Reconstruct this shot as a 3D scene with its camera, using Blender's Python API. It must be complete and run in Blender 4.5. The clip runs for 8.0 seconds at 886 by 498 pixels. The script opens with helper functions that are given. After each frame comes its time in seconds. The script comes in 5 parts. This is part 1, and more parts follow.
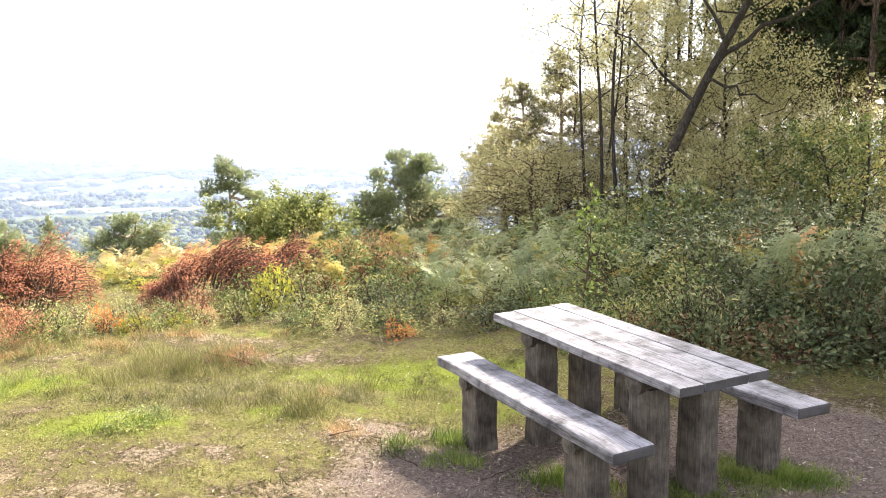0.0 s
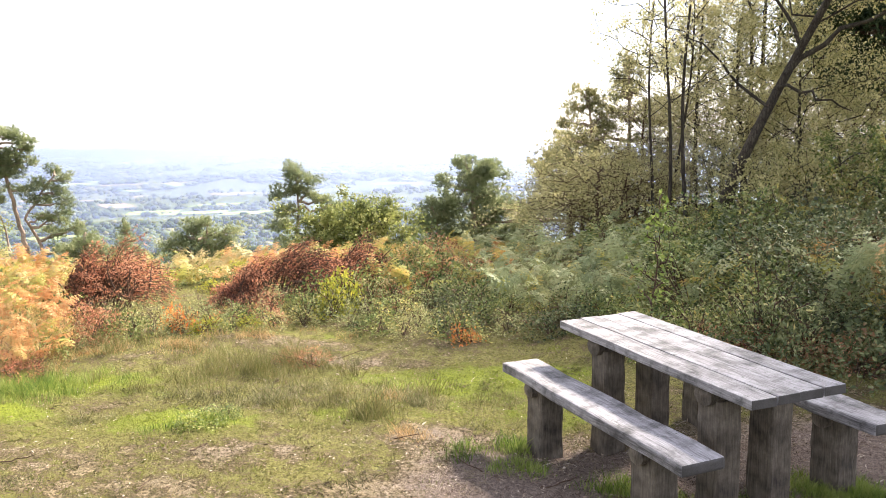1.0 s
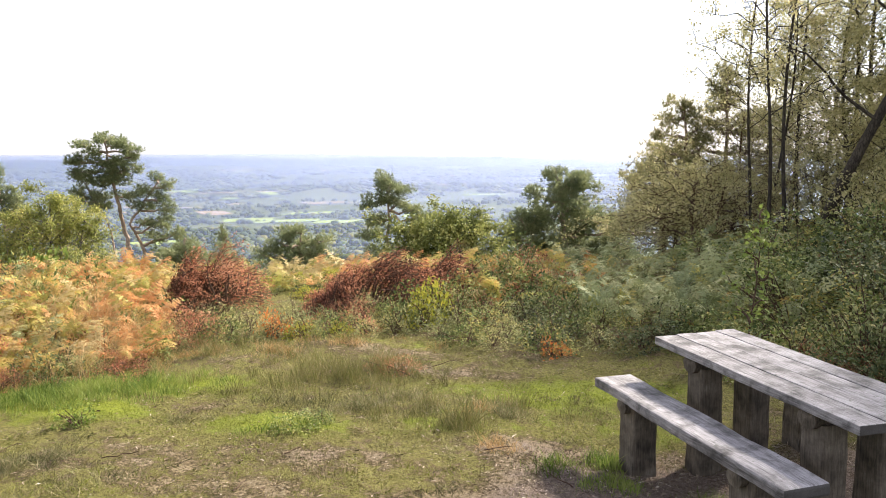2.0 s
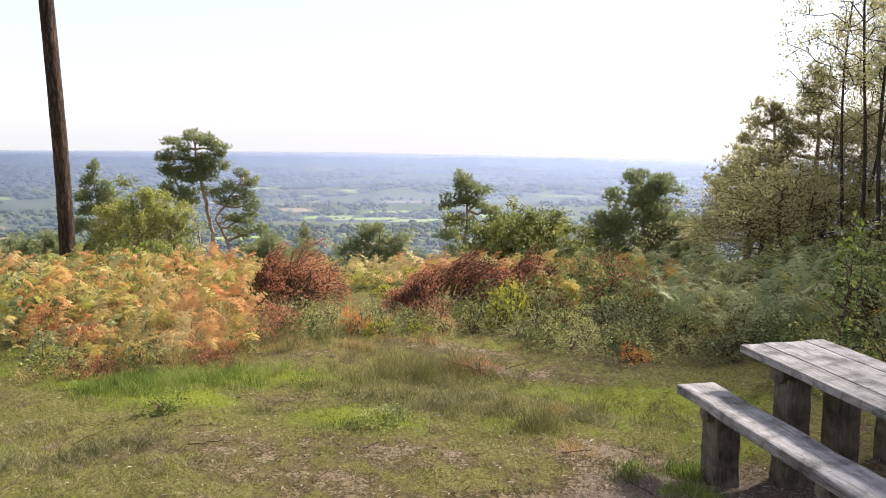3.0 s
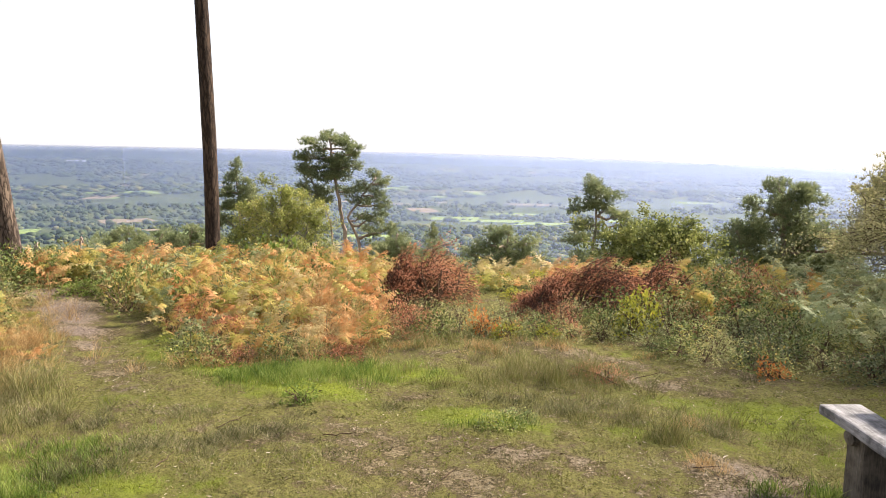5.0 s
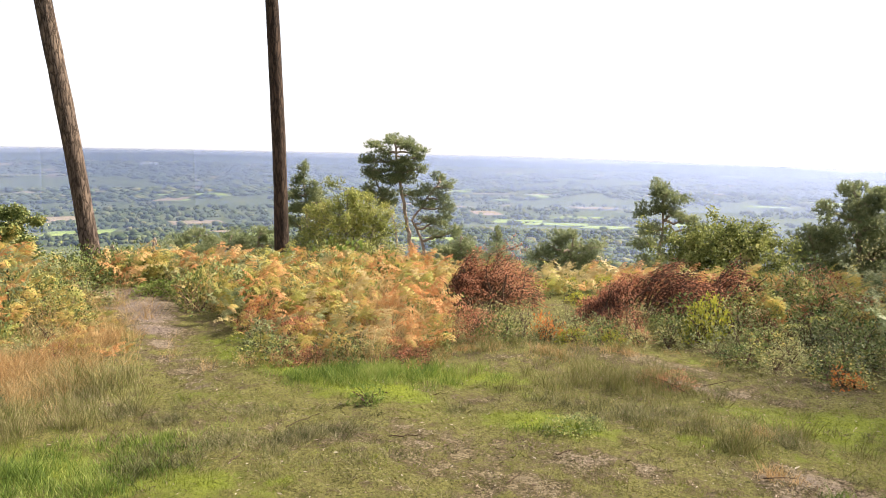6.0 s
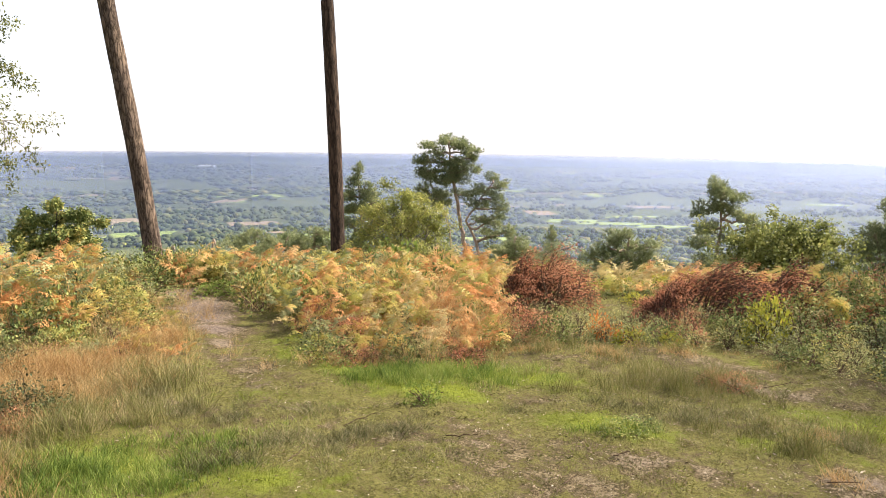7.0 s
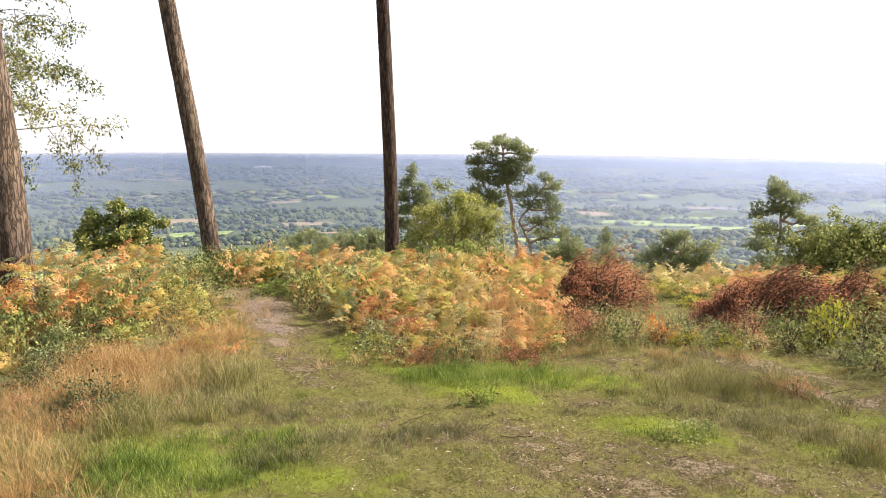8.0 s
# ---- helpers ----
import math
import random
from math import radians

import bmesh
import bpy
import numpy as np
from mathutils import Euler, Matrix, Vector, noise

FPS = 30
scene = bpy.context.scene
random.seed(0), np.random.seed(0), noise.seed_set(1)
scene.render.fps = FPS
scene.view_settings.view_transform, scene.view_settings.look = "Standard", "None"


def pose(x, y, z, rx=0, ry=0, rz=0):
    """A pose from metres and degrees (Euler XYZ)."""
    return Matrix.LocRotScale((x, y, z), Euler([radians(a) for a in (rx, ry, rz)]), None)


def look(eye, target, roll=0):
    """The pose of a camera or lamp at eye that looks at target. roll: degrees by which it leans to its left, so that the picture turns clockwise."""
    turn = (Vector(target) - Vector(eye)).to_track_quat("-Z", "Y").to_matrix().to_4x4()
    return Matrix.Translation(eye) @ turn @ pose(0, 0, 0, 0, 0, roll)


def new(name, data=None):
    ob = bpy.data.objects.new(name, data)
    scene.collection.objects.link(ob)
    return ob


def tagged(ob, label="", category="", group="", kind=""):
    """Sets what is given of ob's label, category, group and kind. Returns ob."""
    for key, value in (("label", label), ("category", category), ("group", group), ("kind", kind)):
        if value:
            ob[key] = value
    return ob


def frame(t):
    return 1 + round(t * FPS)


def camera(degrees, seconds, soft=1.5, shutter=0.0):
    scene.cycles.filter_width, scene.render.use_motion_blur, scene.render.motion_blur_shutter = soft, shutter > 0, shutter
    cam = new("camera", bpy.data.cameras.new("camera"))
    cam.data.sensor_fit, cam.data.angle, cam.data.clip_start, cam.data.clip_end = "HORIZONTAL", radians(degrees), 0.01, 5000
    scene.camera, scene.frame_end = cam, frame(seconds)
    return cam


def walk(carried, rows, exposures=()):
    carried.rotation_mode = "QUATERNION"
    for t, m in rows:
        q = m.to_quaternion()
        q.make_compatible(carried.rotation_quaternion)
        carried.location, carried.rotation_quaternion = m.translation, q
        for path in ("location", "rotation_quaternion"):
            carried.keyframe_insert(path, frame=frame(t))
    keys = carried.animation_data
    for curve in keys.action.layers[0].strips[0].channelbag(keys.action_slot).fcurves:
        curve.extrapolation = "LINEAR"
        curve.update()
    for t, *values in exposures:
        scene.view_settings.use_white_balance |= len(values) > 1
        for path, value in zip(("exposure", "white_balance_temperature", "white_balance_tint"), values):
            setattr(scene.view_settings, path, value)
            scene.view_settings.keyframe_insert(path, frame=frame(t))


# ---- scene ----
# camera: a slow hand-held pan to the left from one spot, two metres above the clearing
cam = camera(54.37, 8.0, soft=0.6)
EYE = 2.0
PATH = [
    (0.0, 0.105, 0.083, -0.023, 0.453, -8.962, 1.132), (0.5, 0.098, 0.072, -0.020, 2.628, -8.992, 1.135),
    (1.0, 0.087, 0.066, -0.016, 4.754, -8.533, 1.090), (1.5, 0.068, 0.061, -0.014, 7.705, -7.924, 1.038),
    (3.0, 0.025, 0.031, -0.013, 15.857, -7.621, 0.234), (3.5, 0.012, 0.016, -0.009, 18.247, -7.638, 0.030),
    (4.0, 0.0, 0.0, 0.0, 20.415, -7.686, -0.114), (4.5, -0.006, -0.009, -0.001, 22.372, -7.606, -0.334),
    (6.0, -0.015, -0.071, 0.016, 28.544, -7.329, -0.402), (6.5, -0.013, -0.087, 0.025, 30.607, -7.347, -0.055),
    (7.0, -0.015, -0.104, 0.023, 32.039, -7.324, 0.240), (7.5, -0.022, -0.118, 0.026, 34.062, -7.265, 0.390),
    (8.0, -0.023, -0.129, 0.030, 35.518, -7.254, 0.463)]
walk(cam, [(t, pose(x, y, EYE + z, 90 + p, r, a)) for t, x, y, z, a, p, r in PATH],
     exposures=[(0.0, 2.54, 6150, 12), (0.5, 2.45, 6150, 12), (1.5, 2.02, 6200, 12), (3.0, 1.44, 6200, 10), (4.0, 1.45, 6250, 10), (4.5, 1.51, 6300, 10), (6.0, 1.62, 6400, 10), (8.0, 1.61, 6500, 10)])

# ---- world and sun ----
SUN_AZ, SUN_EL = 41.0, 38.0          # degrees clockwise from +y, and above the horizon
world = bpy.data.worlds.new("world")
scene.world = world
world.use_nodes = True
wn, wl = world.node_tree.nodes, world.node_tree.links
sky = wn.new("ShaderNodeTexSky")
sky.sky_type, sky.sun_disc = "NISHITA", False
sky.sun_elevation, sky.sun_rotation = radians(SUN_EL), radians(SUN_AZ)
sky.altitude, sky.air_density, sky.dust_density, sky.ozone_density = 250, 1.0, 1.0, 1.0
veil = wn.new("ShaderNodeMix")          # thin bright cloud evens the blue out
veil.data_type, veil.inputs[0].default_value, veil.inputs[7].default_value = "RGBA", 0.72, (5.3, 5.13, 5.4, 1)
wn["Background"].inputs["Strength"].default_value = 0.075
wl.new(sky.outputs["Color"], veil.inputs[6])
wl.new(veil.outputs[2], wn["Background"].inputs["Color"])
sun = new("sun", bpy.data.lights.new("sun", "SUN"))
sun.data.energy, sun.data.angle, sun.data.color = 5.0, radians(7.0), (1.0, 0.885, 0.735)
sun_way = Vector((math.sin(radians(SUN_AZ)) * math.cos(radians(SUN_EL)), math.cos(radians(SUN_AZ)) * math.cos(radians(SUN_EL)), math.sin(radians(SUN_EL))))
sun.matrix_world = look(sun_way * 60, (0, 0, 0))


# ---- materials ----
def material(name):
    m = bpy.data.materials.new(name)
    m.use_nodes = True
    return m, m.node_tree.nodes, m.node_tree.links, m.node_tree.nodes["Principled BSDF"]


def ramp(nodes, stops, interp="LINEAR"):
    r = nodes.new("ShaderNodeValToRGB")
    r.color_ramp.interpolation = interp
    e = r.color_ramp.elements
    while len(e) < len(stops):
        e.new(0.5)
    for k, (at, c) in enumerate(stops):
        e[k].position, e[k].color = at, (*c, 1)
    return r


def noise_node(nodes, links, scale, detail=4.0, rough=0.6, vector=None):
    n = nodes.new("ShaderNodeTexNoise")
    n.inputs["Scale"].default_value, n.inputs["Detail"].default_value, n.inputs["Roughness"].default_value = scale, detail, rough
    if vector:
        links.new(vector, n.inputs["Vector"])
    return n


def mix_node(nodes, links, fac, a, b, blend="MIX"):
    n = nodes.new("ShaderNodeMix")
    n.data_type, n.blend_type = "RGBA", blend
    for key, v in ((0, fac), (6, a), (7, b)):
        if isinstance(v, (int, float)):
            n.inputs[key].default_value = v
        elif isinstance(v, tuple):
            n.inputs[key].default_value = (*v, 1)
        else:
            links.new(v, n.inputs[key])
    return n


def bump_node(nodes, links, height, strength, distance, bsdf):
    b = nodes.new("ShaderNodeBump")
    b.inputs["Strength"].default_value, b.inputs["Distance"].default_value = strength, distance
    links.new(height, b.inputs["Height"])
    links.new(b.outputs["Normal"], bsdf.inputs["Normal"])
    return b


def leaf_material(name, colours, through_light=0.3, by_object=0.0, rough=0.55, gloss=0.14, tone=0.95):
    """Leaves: each piece takes a colour from the palette, larger patches drift; light passes through."""
    m, n, l, p = material(name)
    geo, info, pos = n.new("ShaderNodeNewGeometry"), n.new("ShaderNodeObjectInfo"), n.new("ShaderNodeTexCoord")
    drift = noise_node(n, l, 1.6, 7.0, 0.7, geo.outputs["Position"])
    a = n.new("ShaderNodeMath")
    a.operation = "MULTIPLY_ADD"
    l.new(drift.outputs["Fac"], a.inputs[0])
    a.inputs[1].default_value, a.inputs[2].default_value = 2.2, -0.92
    mixed = n.new("ShaderNodeMix")
    mixed.inputs[0].default_value = by_object
    l.new(geo.outputs["Random Per Island"], mixed.inputs[2])
    l.new(info.outputs["Random"], mixed.inputs[3])
    s = n.new("ShaderNodeMath")
    s.operation, s.inputs[1].default_value = "MULTIPLY_ADD", 0.62
    l.new(mixed.outputs[0], s.inputs[0])
    l.new(a.outputs[0], s.inputs[2])
    k = len(colours)
    r = ramp(n, [((i + 0.5) / k, tuple(tone * v for v in c)) for i, c in enumerate(colours)])
    l.new(s.outputs[0], r.inputs[0])
    fine = noise_node(n, l, 90, 2.0, 0.6, geo.outputs["Position"])
    c = mix_node(n, l, 0.35, r.outputs["Color"], fine.outputs["Fac"], "OVERLAY")
    l.new(c.outputs[2], p.inputs["Base Color"])
    p.inputs["Roughness"].default_value = rough
    p.inputs["Specular IOR Level"].default_value = gloss
    if through_light:
        t, mx = n.new("ShaderNodeBsdfTranslucent"), n.new("ShaderNodeMixShader")
        l.new(c.outputs[2], t.inputs["Color"])
        mx.inputs[0].default_value = through_light
        l.new(p.outputs[0], mx.inputs[1])
        l.new(t.outputs[0], mx.inputs[2])
        l.new(mx.outputs[0], n["Material Output"].inputs["Surface"])
    return m


def bark_material(name, dark, light, scale=9.0, stretch=0.28, depth=0.02):
    m, n, l, p = material(name)
    tc, mp = n.new("ShaderNodeTexCoord"), n.new("ShaderNodeMapping")
    mp.inputs["Scale"].default_value = (1, 1, stretch)
    l.new(tc.outputs["Object"], mp.inputs["Vector"])
    v = n.new("ShaderNodeTexVoronoi")
    v.feature, v.inputs["Scale"].default_value = "DISTANCE_TO_EDGE", scale
    warp = noise_node(n, l, scale * 0.7, 5, 0.7, mp.outputs[0])
    add = mix_node(n, l, 0.12, mp.outputs[0], warp.outputs["Color"], "ADD")
    l.new(add.outputs[2], v.inputs["Vector"])
    f = noise_node(n, l, scale * 4, 6, 0.7, mp.outputs[0])
    plates = ramp(n, [(0.0, (0, 0, 0)), (0.22, (1, 1, 1))])
    l.new(v.outputs["Distance"], plates.inputs[0])
    h = mix_node(n, l, 0.45, plates.outputs["Color"], f.outputs["Fac"])
    c = ramp(n, [(0.15, dark), (0.45, tuple((a + b) / 2 for a, b in zip(dark, light))), (0.8, light)])
    l.new(h.outputs[2], c.inputs[0])
    patch = noise_node(n, l, 1.7, 3, 0.6, tc.outputs["Object"])
    pr = ramp(n, [(0.4, (0.75, 0.72, 0.7)), (0.65, (1.15, 1.1, 1.0))])
    l.new(patch.outputs["Fac"], pr.inputs[0])
    cc = mix_node(n, l, 1.0, c.outputs["Color"], pr.outputs["Color"], "MULTIPLY")
    l.new(cc.outputs[2], p.inputs["Base Color"])
    p.inputs["Roughness"].default_value = 0.9
    p.inputs["Specular IOR Level"].default_value = 0.15
    bump_node(n, l, h.outputs[2], 0.9, depth, p)
    return m


def wood_material():
    """Silvered oak: fine grain along local y, dark checks, pale rubbed patches, a little green at the foot of posts by noise."""
    m, n, l, p = material("weathered_oak")
    tc, mp, info = n.new("ShaderNodeTexCoord"), n.new("ShaderNodeMapping"), n.new("ShaderNodeObjectInfo")
    mp.inputs["Scale"].default_value = (1, 0.07, 1)
    off = n.new("ShaderNodeVectorMath")
    off.operation = "ADD"
    l.new(tc.outputs["Object"], off.inputs[0])
    sc = n.new("ShaderNodeVectorMath")
    sc.operation = "SCALE"
    sc.inputs[0].default_value = (3.1, 5.7, 2.3)
    l.new(info.outputs["Random"], sc.inputs["Scale"])
    l.new(sc.outputs[0], off.inputs[1])
    l.new(off.outputs[0], mp.inputs["Vector"])
    grain = noise_node(n, l, 130, 6, 0.7, mp.outputs[0])
    rings = noise_node(n, l, 16, 4, 0.6, mp.outputs[0])
    blot = noise_node(n, l, 5.5, 5, 0.65, off.outputs[0])
    g = ramp(n, [(0.34, (0.045, 0.042, 0.042)), (0.43, (0.145, 0.137, 0.138)), (0.55, (0.265, 0.253, 0.257)), (0.75, (0.39, 0.377, 0.384))])
    mx = mix_node(n, l, 0.5, grain.outputs["Fac"], rings.outputs["Fac"])
    l.new(mx.outputs[2], g.inputs[0])
    b = ramp(n, [(0.34, (0.3, 0.295, 0.285)), (0.45, (0.8, 0.79, 0.785)), (0.5, (1.1, 1.09, 1.09)), (0.68, (1.38, 1.37, 1.38))])
    l.new(blot.outputs["Fac"], b.inputs[0])
    c = mix_node(n, l, 1.0, g.outputs["Color"], b.outputs["Color"], "MULTIPLY")
    lich = noise_node(n, l, 26, 3, 0.7, off.outputs[0])
    lr = ramp(n, [(0.6, (0, 0, 0)), (0.7, (1, 1, 1))])
    l.new(lich.outputs["Fac"], lr.inputs[0])
    c2 = mix_node(n, l, lr.outputs["Color"], c.outputs[2], (0.10, 0.098, 0.085))
    geo, vt, tr, sp = n.new("ShaderNodeNewGeometry"), n.new("ShaderNodeVectorTransform"), n.new("ShaderNodeMapRange"), n.new("ShaderNodeSeparateXYZ")
    vt.vector_type, vt.convert_from, vt.convert_to = "NORMAL", "WORLD", "OBJECT"
    l.new(geo.outputs["Normal"], vt.inputs[0])
    l.new(vt.outputs[0], sp.inputs[0])
    ab = n.new("ShaderNodeMath")
    ab.operation = "ABSOLUTE"
    l.new(sp.outputs["Y"], ab.inputs[0])
    tr.inputs["From Min"].default_value, tr.inputs["From Max"].default_value, tr.inputs["To Max"].default_value = 0.35, 0.8, 0.9
    l.new(ab.outputs[0], tr.inputs["Value"])
    c3 = mix_node(n, l, tr.outputs[0], c2.outputs[2], (0.035, 0.031, 0.027))      # dark, split end grain
    l.new(c3.outputs[2], p.inputs["Base Color"])
    rr = ramp(n, [(0.3, (0.75, 0.75, 0.75)), (0.8, (0.55, 0.55, 0.55))])
    l.new(blot.outputs["Fac"], rr.inputs[0])
    l.new(rr.outputs["Color"], p.inputs["Roughness"])
    bump_node(n, l, mx.outputs[2], 0.6, 0.006, p)
    return m


def post_material():
    m, n, l, p = material("post_oak")
    tc, mp = n.new("ShaderNodeTexCoord"), n.new("ShaderNodeMapping")
    mp.inputs["Scale"].default_value = (1, 1, 0.06)
    l.new(tc.outputs["Object"], mp.inputs["Vector"])
    grain = noise_node(n, l, 110, 6, 0.7, mp.outputs[0])
    blot = noise_node(n, l, 6, 5, 0.65, tc.outputs["Object"])
    g = ramp(n, [(0.36, (0.016, 0.012, 0.009)), (0.45, (0.06, 0.047, 0.033)), (0.55, (0.12, 0.098, 0.072)), (0.66, (0.22, 0.188, 0.145))])
    mx = mix_node(n, l, 0.6, grain.outputs["Fac"], blot.outputs["Fac"])
    l.new(mx.outputs[2], g.inputs[0])
    l.new(g.outputs["Color"], p.inputs["Base Color"])
    p.inputs["Roughness"].default_value = 0.8
    bump_node(n, l, mx.outputs[2], 0.6, 0.008, p)
    return m


def ground_material():
    m, n, l, p = material("clearing_turf")
    geo, att = n.new("ShaderNodeNewGeometry"), n.new("ShaderNodeAttribute")
    att.attribute_name = "bare"
    pos = geo.outputs["Position"]
    big, mid, fine, grit = (noise_node(n, l, s, d, 0.65, pos) for s, d in ((0.9, 4), (5.0, 5), (42.0, 5), (160.0, 3)))
    green = n.new("ShaderNodeAttribute")
    green.attribute_name = "moss"
    turf = ramp(n, [(at, tuple(0.66 * v for v in c)) for at, c in ((0.05, (0.24, 0.28, 0.035)), (0.22, (0.21, 0.235, 0.042)), (0.36, (0.165, 0.15, 0.05)), (0.46, (0.24, 0.225, 0.07)), (0.56, (0.12, 0.09, 0.05)), (0.68, (0.31, 0.245, 0.145)), (0.92, (0.42, 0.34, 0.23)))])
    tm = mix_node(n, l, 0.6, big.outputs["Fac"], mid.outputs["Fac"])
    tf = mix_node(n, l, 0.3, tm.outputs[2], fine.outputs["Fac"])
    wear, spread, lush = n.new("ShaderNodeMath"), n.new("ShaderNodeMath"), n.new("ShaderNodeMath")
    for node, src, k in ((spread, tf.outputs[2], 2.0), (wear, att.outputs["Fac"], 0.6), (lush, green.outputs["Fac"], -0.62)):
        node.operation = "MULTIPLY_ADD"
        l.new(src, node.inputs[0])
        node.inputs[1].default_value = k
    spread.inputs[2].default_value = -0.55
    l.new(spread.outputs[0], wear.inputs[2])
    l.new(wear.outputs[0], lush.inputs[2])
    l.new(lush.outputs[0], turf.inputs[0])
    # the dark low stop paints small shadows between tufts into the turf
    speck = ramp(n, [(0.38, (0.2, 0.19, 0.16)), (0.48, (0.88, 0.88, 0.88)), (0.6, (1.2, 1.2, 1.15)), (0.7, (1.6, 1.55, 1.4))])
    sg = mix_node(n, l, 0.5, fine.outputs["Fac"], grit.outputs["Fac"])
    l.new(sg.outputs[2], speck.inputs[0])
    turf_c = mix_node(n, l, 1.0, turf.outputs["Color"], speck.outputs["Color"], "MULTIPLY")
    soil = ramp(n, [(at, tuple(0.74 * v for v in c)) for at, c in ((0.32, (0.045, 0.03, 0.022)), (0.43, (0.12, 0.088, 0.07)), (0.54, (0.26, 0.203, 0.166)), (0.63, (0.4, 0.325, 0.275)), (0.72, (0.56, 0.48, 0.41)))])
    sf = mix_node(n, l, 0.6, fine.outputs["Fac"], grit.outputs["Fac"])
    l.new(sf.outputs[2], soil.inputs[0])
    edge = n.new("ShaderNodeMath")
    edge.operation = "MULTIPLY_ADD"
    wob = mix_node(n, l, 0.45, mid.outputs["Fac"], fine.outputs["Fac"])
    l.new(wob.outputs[2], edge.inputs[0])
    edge.inputs[1].default_value = 1.5
    l.new(att.outputs["Fac"], edge.inputs[2])
    sub = n.new("ShaderNodeMapRange")
    sub.inputs["From Min"].default_value, sub.inputs["From Max"].default_value = 1.0, 1.3
    l.new(edge.outputs[0], sub.inputs["Value"])
    c = mix_node(n, l, sub.outputs[0], turf_c.outputs[2], soil.outputs["Color"])
    l.new(c.outputs[2], p.inputs["Base Color"])
    p.inputs["Roughness"].default_value = 0.95
    p.inputs["Specular IOR Level"].default_value = 0.1
    h = mix_node(n, l, 0.5, fine.outputs["Fac"], grit.outputs["Fac"])
    bump_node(n, l, h.outputs[2], 1.0, 0.03, p)
    return m


def land_material(name, stops, scale):
    m, n, l, p = material(name)
    geo = n.new("ShaderNodeNewGeometry")
    a, b = noise_node(n, l, scale, 5, 0.65, geo.outputs["Position"]), noise_node(n, l, scale * 9, 3, 0.6, geo.outputs["Position"])
    mx = mix_node(n, l, 0.35, a.outputs["Fac"], b.outputs["Fac"])
    r = ramp(n, stops)
    l.new(mx.outputs[2], r.inputs[0])
    l.new(r.outputs["Color"], p.inputs["Base Color"])
    p.inputs["Roughness"].default_value = 1.0
    p.inputs["Specular IOR Level"].default_value = 0.0
    return m


def far_tree_material():
    m, n, l, p = material("far_trees")
    geo = n.new("ShaderNodeNewGeometry")
    r = ramp(n, [(0.2, (0.03, 0.045, 0.022)), (0.45, (0.058, 0.078, 0.034)), (0.65, (0.1, 0.118, 0.048)), (0.85, (0.17, 0.155, 0.06))])
    a = noise_node(n, l, 0.012, 4, 0.7, geo.outputs["Position"])
    s = mix_node(n, l, 0.45, geo.outputs["Random Per Island"], a.outputs["Fac"])
    l.new(s.outputs[2], r.inputs[0])
    l.new(r.outputs["Color"], p.inputs["Base Color"])
    p.inputs["Roughness"].default_value, p.inputs["Specular IOR Level"].default_value = 1.0, 0.0
    return m


def haze_sheet_material(name, cover):
    """Painted haze: a see-through pale blue sheet that the sun and sky light; it thins out at its top."""
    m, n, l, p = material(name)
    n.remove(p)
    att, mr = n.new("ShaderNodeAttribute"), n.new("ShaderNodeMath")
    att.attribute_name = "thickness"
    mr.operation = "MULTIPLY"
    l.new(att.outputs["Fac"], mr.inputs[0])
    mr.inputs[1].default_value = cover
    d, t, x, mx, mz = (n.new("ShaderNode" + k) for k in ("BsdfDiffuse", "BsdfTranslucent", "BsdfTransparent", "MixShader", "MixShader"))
    # the blue of the distance is put into the sheet's colour
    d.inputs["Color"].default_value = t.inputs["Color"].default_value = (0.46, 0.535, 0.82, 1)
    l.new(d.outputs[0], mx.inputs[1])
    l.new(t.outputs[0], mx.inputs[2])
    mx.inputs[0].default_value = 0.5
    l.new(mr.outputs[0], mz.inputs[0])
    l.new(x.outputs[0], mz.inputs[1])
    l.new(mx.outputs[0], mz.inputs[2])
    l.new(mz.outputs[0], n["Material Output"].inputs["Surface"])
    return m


TURF = ground_material()
OAK, POST = wood_material(), post_material()
PINE_BARK = bark_material("pine_bark", (0.018, 0.013, 0.01), (0.18, 0.14, 0.115), 20, 0.22, 0.025)
DARK_BARK = bark_material("dark_pine_bark", (0.011, 0.008, 0.0065), (0.085, 0.06, 0.047), 22, 0.2, 0.02)
PALE_BARK = bark_material("young_pine_bark", (0.12, 0.085, 0.065), (0.44, 0.36, 0.3), 22, 0.4, 0.006)
GREY_BARK = bark_material("grey_bark", (0.02, 0.017, 0.014), (0.085, 0.075, 0.062), 26, 0.25, 0.012)
BIRCH_BARK = bark_material("young_bark", (0.05, 0.042, 0.035), (0.26, 0.24, 0.21), 12, 1.5, 0.006)
TWIG = bark_material("twig_bark", (0.045, 0.028, 0.02), (0.13, 0.09, 0.065), 30, 0.5, 0.003)
NEEDLE = leaf_material("pine_needles", [(0.09, 0.112, 0.055), (0.16, 0.19, 0.09), (0.24, 0.265, 0.13), (0.34, 0.35, 0.19)], 0.45, tone=1.12)
NEEDLE_OLIVE = leaf_material("olive_needles", [(0.13, 0.13, 0.06), (0.22, 0.21, 0.1), (0.32, 0.3, 0.15), (0.42, 0.37, 0.2)], 0.45, tone=1.25)
# darker copy of the needle greens, with the wood's shade put into the colour
NEEDLE_SHADED = leaf_material("shaded_needles", [(0.03, 0.048, 0.025), (0.06, 0.085, 0.04), (0.1, 0.13, 0.06)], 0.15)
OAK_LEAF = leaf_material("oak_leaves", [(0.09, 0.11, 0.035), (0.17, 0.195, 0.055), (0.26, 0.28, 0.08), (0.4, 0.39, 0.14)], 0.35)
